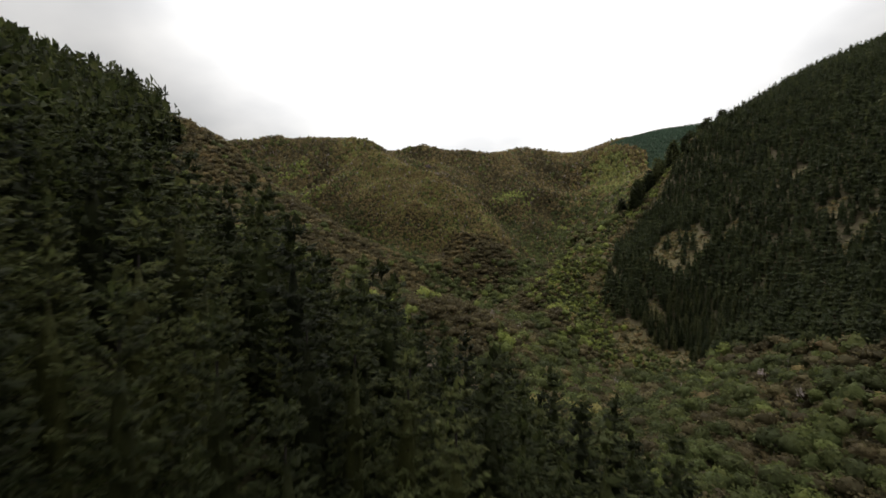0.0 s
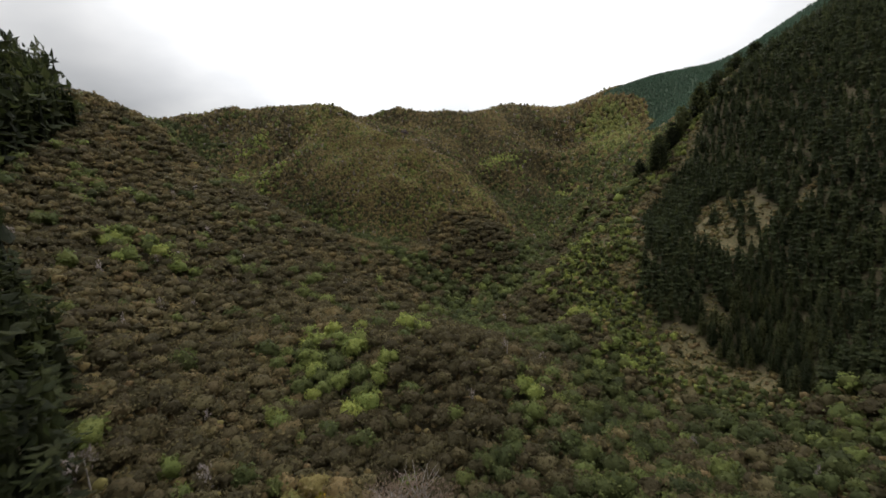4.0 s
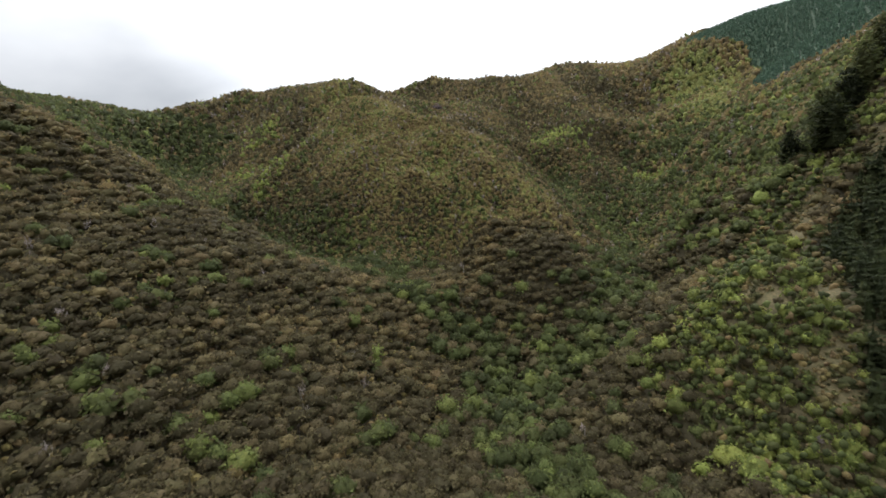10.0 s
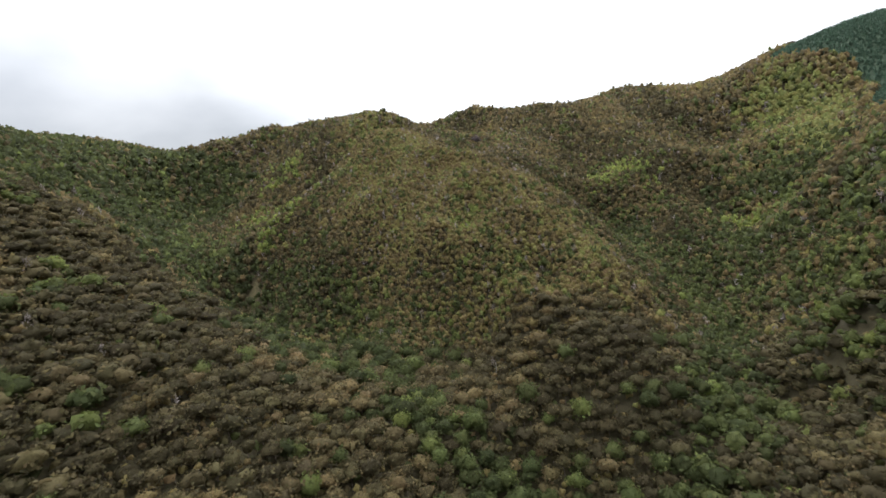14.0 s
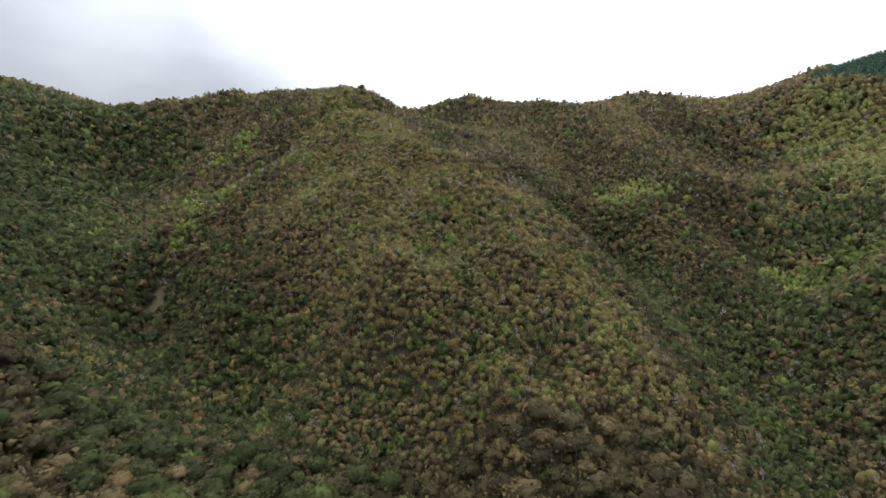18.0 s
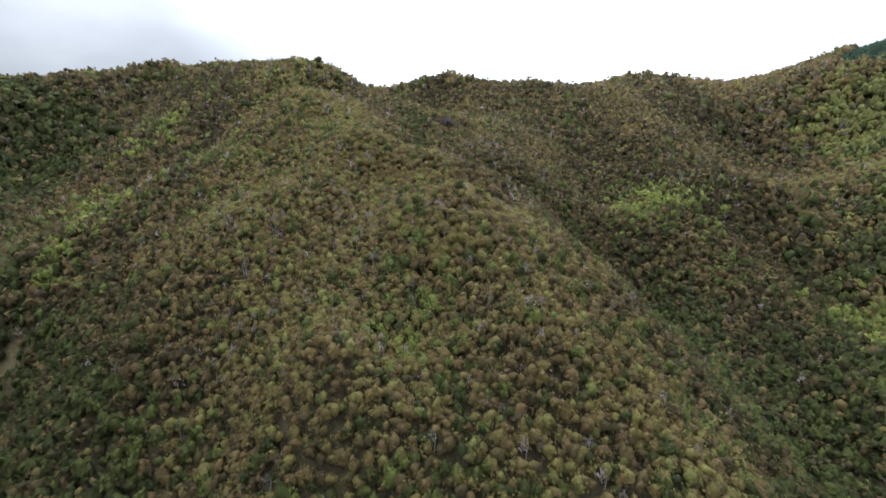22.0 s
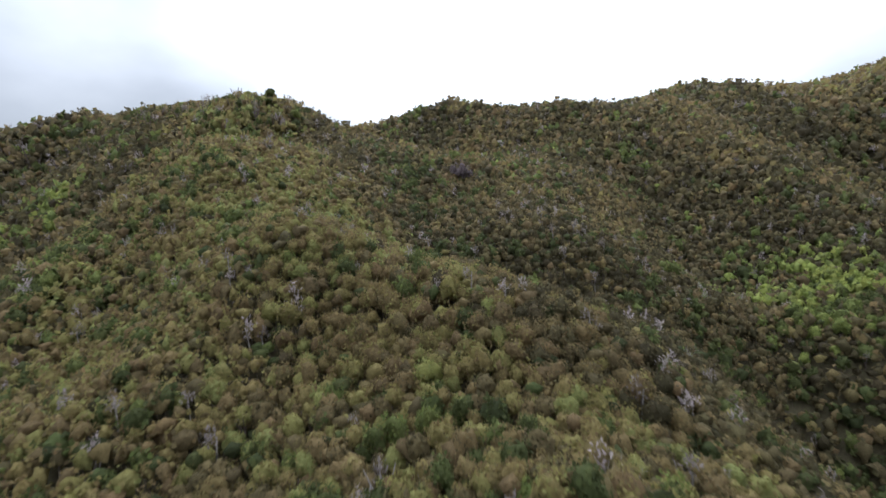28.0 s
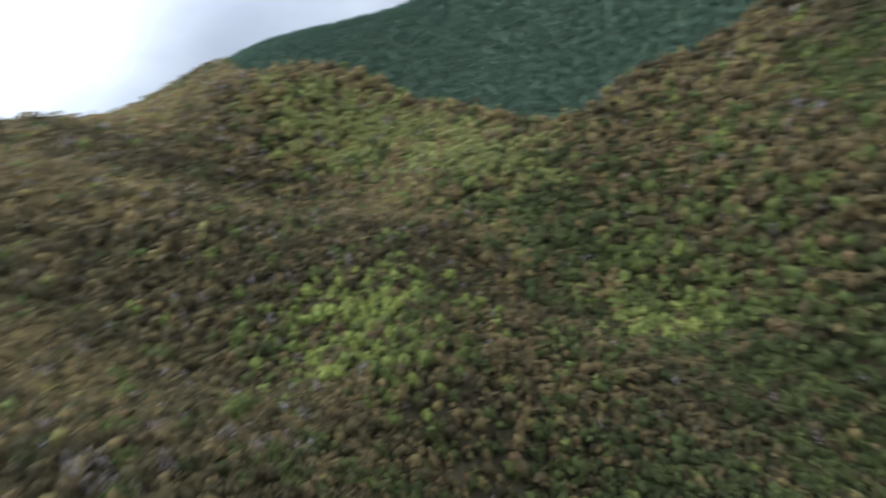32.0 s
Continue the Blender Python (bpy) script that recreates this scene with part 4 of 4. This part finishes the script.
def scrubland():
    x, y = scatter(1.25, (60, 120), (215, 365), 77)
    ok = ((cleared(x, y) > 0.4) | inside(x, y, BELT)) & (RNG.rand(len(x)) < 0.9 * (vnoise(x, y, 4, 78) > 0.30))
    x, y = x[ok], y[ok]
    n = len(x)
    size = 0.45 + 1.25 * RNG.rand(n) ** 2.0
    s = Stand()
    lod, _ = lod_of(x, y, height(x, y))
    plant(s, "scrub", x, y, size, size * 1.1, RNG.rand(n), lod, np.full(n, -0.15))
    s.build("grassy_scrub", [MAT["scrub"]], "tan grass and low scrub in the clearings among the pines", "scrub")


scrubland()

# ---- trees that stand as things of their own ----
LOOKS = {
    "kanuka": ("tea_tree", "bushy tea tree with brown-olive foliage on thin stems", "tea trees on the spur"),
    "broad": ("broadleaf_tree", "rounded broadleaf tree with bright green foliage", "broadleaf trees in the gully"),
    "grey": ("dying_tree", "sparse dying tree with pale grey twigs", "dying trees"),
    "old_pine": ("pine_tree", "tall mature pine with dark green drooping tiers", "mature pines"),
    "new_pine": ("young_pine", "young dark green pine on the cleared slope", "young pines"),
}
PROTO = {}


def make_single(kind, i):
    """Meshes of a single tree: trunk and crown, both of unit size."""
    rng = np.random.RandomState(100 + i)
    if kind in ("kanuka", "grey"):
        crown = dome(rng, 13, 12, 0.16, 1.0, 2, -0.3, 0.74) if kind == "kanuka" else wisp(rng, 60, 0.3)
        trunk = stems(rng, 3, 1.3, 0.3, 0.03)
    elif kind == "broad":
        crown = dome(rng, 15, 12, 0.17, 1.05, 2, -0.3, 0.76)
        trunk = stems(rng, 2, 1.3, 0.25, 0.05)
    else:
        crown = spire(rng, 15, 7, 12, 0.029, 0.16, 0.74, 0.4, 0.24) if kind == "old_pine" else spire(rng, 12, 6, 4, 0.075, 0.21, 0.8, 0.5)
        trunk = tube((0, 0, -0.03), (0, 0, 0.85), 0.010, 0.003, 6)
    bark = MAT[{"grey": "pale_bark", "old_pine": "dark_bark", "new_pine": "dark_bark"}.get(kind, "bark")]
    return mesh_from("crown", *crown, [MAT[kind + "_one"]], smooth=True), mesh_from("trunk", *trunk, [bark])


def stand_single(kind, x, y, z, r, h, foot, i):
    key = (kind, i % 6)
    if key not in PROTO:
        PROTO[key] = make_single(kind, i % 6)
    crown, trunk = PROTO[key]
    name, label, group = LOOKS[kind]
    top = tagged(new(name), label, "tree", group)
    top.matrix_world = pose(x, y, z - 0.1, 0, 0, (i * 137.5) % 360)
    c = part("crown", crown, top)
    t = part("trunk", trunk, top)
    if kind in ("old_pine", "new_pine"):
        c.scale = (h, h, h)
        t.scale = (h, h, h)
    else:
        c.scale, c.location = (r, r, h), (0, 0, foot)
        t.scale = (foot * 1.1, foot * 1.1, foot)
    return top


for i, (kind, x, y, z, r, h, foot) in enumerate(ONE_TREES):
    stand_single(kind, x, y, z, r, h, foot, i)


def tree_at(name, x, y, label, leaf, r, h, foot, seed, bark="bark", group="", lumps=12, leaves=12, size=0.17, airy=False):
    rng = np.random.RandomState(seed)
    top = tagged(new(name), label, "tree", group)
    top.matrix_world = pose(x, y, float(height([x], [y])[0]) - 0.1, 0, 0, seed * 40)
    if airy:
        shape = wisp(rng, 80, 0.25)
    elif lumps > 6:
        shape = clump(rng, 7, 5, leaves // 3, size * 1.8, 1.0, 1)
    else:
        shape = dome(rng, lumps, leaves, size, 1.0, 1)
    crown = part("crown", mesh_from("crown", *scaled(shape, r, h), [MAT[leaf]], smooth=True), top)
    crown.location = (0, 0, foot)
    part("trunk", mesh_from("trunk", *scaled(stems(rng, 3, 1.3, 0.3, 0.04), foot, foot), [MAT[bark]]), top)
    return top


for i, (x, y, r, h, foot) in enumerate(((-22, 121, 7.6, 8.2, 5.0), (-33, 119, 4.2, 5.0, 3.6), (-14, 120, 3.4, 5.0, 7.0))):
    tree_at("wattle_tree", x, y, "wattle tree in full yellow blossom", "wattle", r, h, foot, 11 + i, group="yellow wattles", leaves=330, size=0.085)
tree_at("lime_green_tree", 6, 541, "single lime green rounded tree among brown bush", "lime", 2.6, 3.4, 2.5, 21)
tree_at("lime_green_bush", -6, 197, "bright lime green spreading tree", "lime", 3.4, 2.9, 2.0, 22)
tree_at("purple_brown_tree", -18, 606, "bare purple-brown tree standing above the bush", "purple", 3.6, 5.2, 5.6, 23, "pale_bark", leaves=30)
tree_at("dark_spreading_tree", -226, 645, "large dark green spreading tree above the bush", "old_pine_one", 6.5, 7.5, 5.0, 24)
for i in range(9):
    x, y = (-10, -6, -2, -2, 2, -6, 0, 4, -12)[i], (136, 139, 136, 124, 127, 125, 131, 123, 131)[i]
    rng = np.random.RandomState(60 + i)
    top = tagged(new("bare_tree"), "leafless pinkish-brown tree with fine twigs", "tree", "bare trees in the hollow")
    top.matrix_world = pose(x, y, float(height([x], [y])[0]) - 0.1, 0, 0, i * 77)
    trunk, limbs = twiggy(rng, rng.uniform(11, 14), 18, 0.2)
    part("trunk", mesh_from("trunk", *trunk, [MAT["pale_bark"]]), top)
    for limb in limbs:
        part("limb", mesh_from("limb", *limb, [MAT["pale_bark"]]), top)
    twigs = part("bare_crown", mesh_from("bare_crown", *scaled(wisp(rng, 340, 0.13), 4.2, 4.6), [MAT["twig"]], smooth=True), top)
    tagged(twigs, "haze of fine pinkish twigs", kind="stuff")
    twigs.location = (0, 0, 6.6)


def conifer_at(x, y, h, seed, name="tall_conifer", label="tall dark conifer on the spur above the slope", group="conifers on the spur"):
    rng = np.random.RandomState(seed)
    top = tagged(new(name), label, "tree", group)
    top.matrix_world = pose(x, y, float(height([x], [y])[0]) - 0.2, 0, 0, seed * 40)
    part("crown", mesh_from("crown", *scaled(spire(rng, 14, 7, 4, 0.085, 0.34, 0.5), h, h), [MAT["old_pine_one"]]), top)
    part("trunk", mesh_from("trunk", *scaled(tube((0, 0, -0.03), (0, 0, 0.9), 0.014, 0.004, 6), h, h), [MAT["bark"]]), top)


for i in range(44):
    s = i / 43
    conifer_at(126 + 84 * s + 5 * math.sin(i * 2.1), 349 + 25 * s + 7 * math.cos(i * 3.3), 16 + 4 * math.sin(i * 1.7), 200 + i)

# wind-shaped trees along the ridge top
RIDGE_TOP = [(-390, 640), (-315, 660), (-270, 672), (-225, 680), (-175, 676), (-145, 668), (-98, 652), (-84, 640)]
for i in range(150):
    s = i / 150 * (len(RIDGE_TOP) - 1)
    (x0, y0), (x1, y1) = RIDGE_TOP[int(s)], RIDGE_TOP[int(s) + 1]
    x, y = x0 + (x1 - x0) * (s % 1) + 5 * math.sin(i * 2.3), y0 + (y1 - y0) * (s % 1) + 8 * math.cos(i * 1.9)
    tree_at("ridge_tree", x, y, "wind-shaped tree with a thin crown on the ridge top", ("kanuka_one", "broad_one", "grey_one", "broad_one", "broad_one")[i % 5], 2.2 + 0.8 * math.sin(i * 3.1), 2.3 + 0.8 * math.sin(i * 2.2),
            (6.0 if i < 128 else 4.2) + 1.9 * math.sin(i * 1.3), 300 + i, "bark", "trees along the ridge", 5, 18, 0.2, i % 5 > 1)


# bleached dead snags that stand out of the canopy
SNAGS = [(-21, 433), (-14, 462), (4, 428), (-15, 522), (-1, 482), (-36, 526), (-61, 522), (-16, 233), (-36, 266), (-33, 301), (-52, 324), (-18, 551), (-4, 538)]
for i, (x, y) in enumerate(SNAGS):
    rng = np.random.RandomState(80 + i)
    top = tagged(new("dead_snag"), "bleached dead tree trunk standing out of the canopy", "tree", "dead snags")
    top.matrix_world = pose(x, y, float(height([x], [y])[0]) - 0.1, 6 * math.sin(i), 7 * math.cos(i * 2), i * 51)
    trunk, limbs = twiggy(rng, rng.uniform(5.5, 7.5), 8, 0.12)
    part("trunk", mesh_from("trunk", *trunk, [MAT["pale_bark"]]), top)
    for limb in limbs:
        part("limb", mesh_from("limb", *limb, [MAT["pale_bark"]]), top)
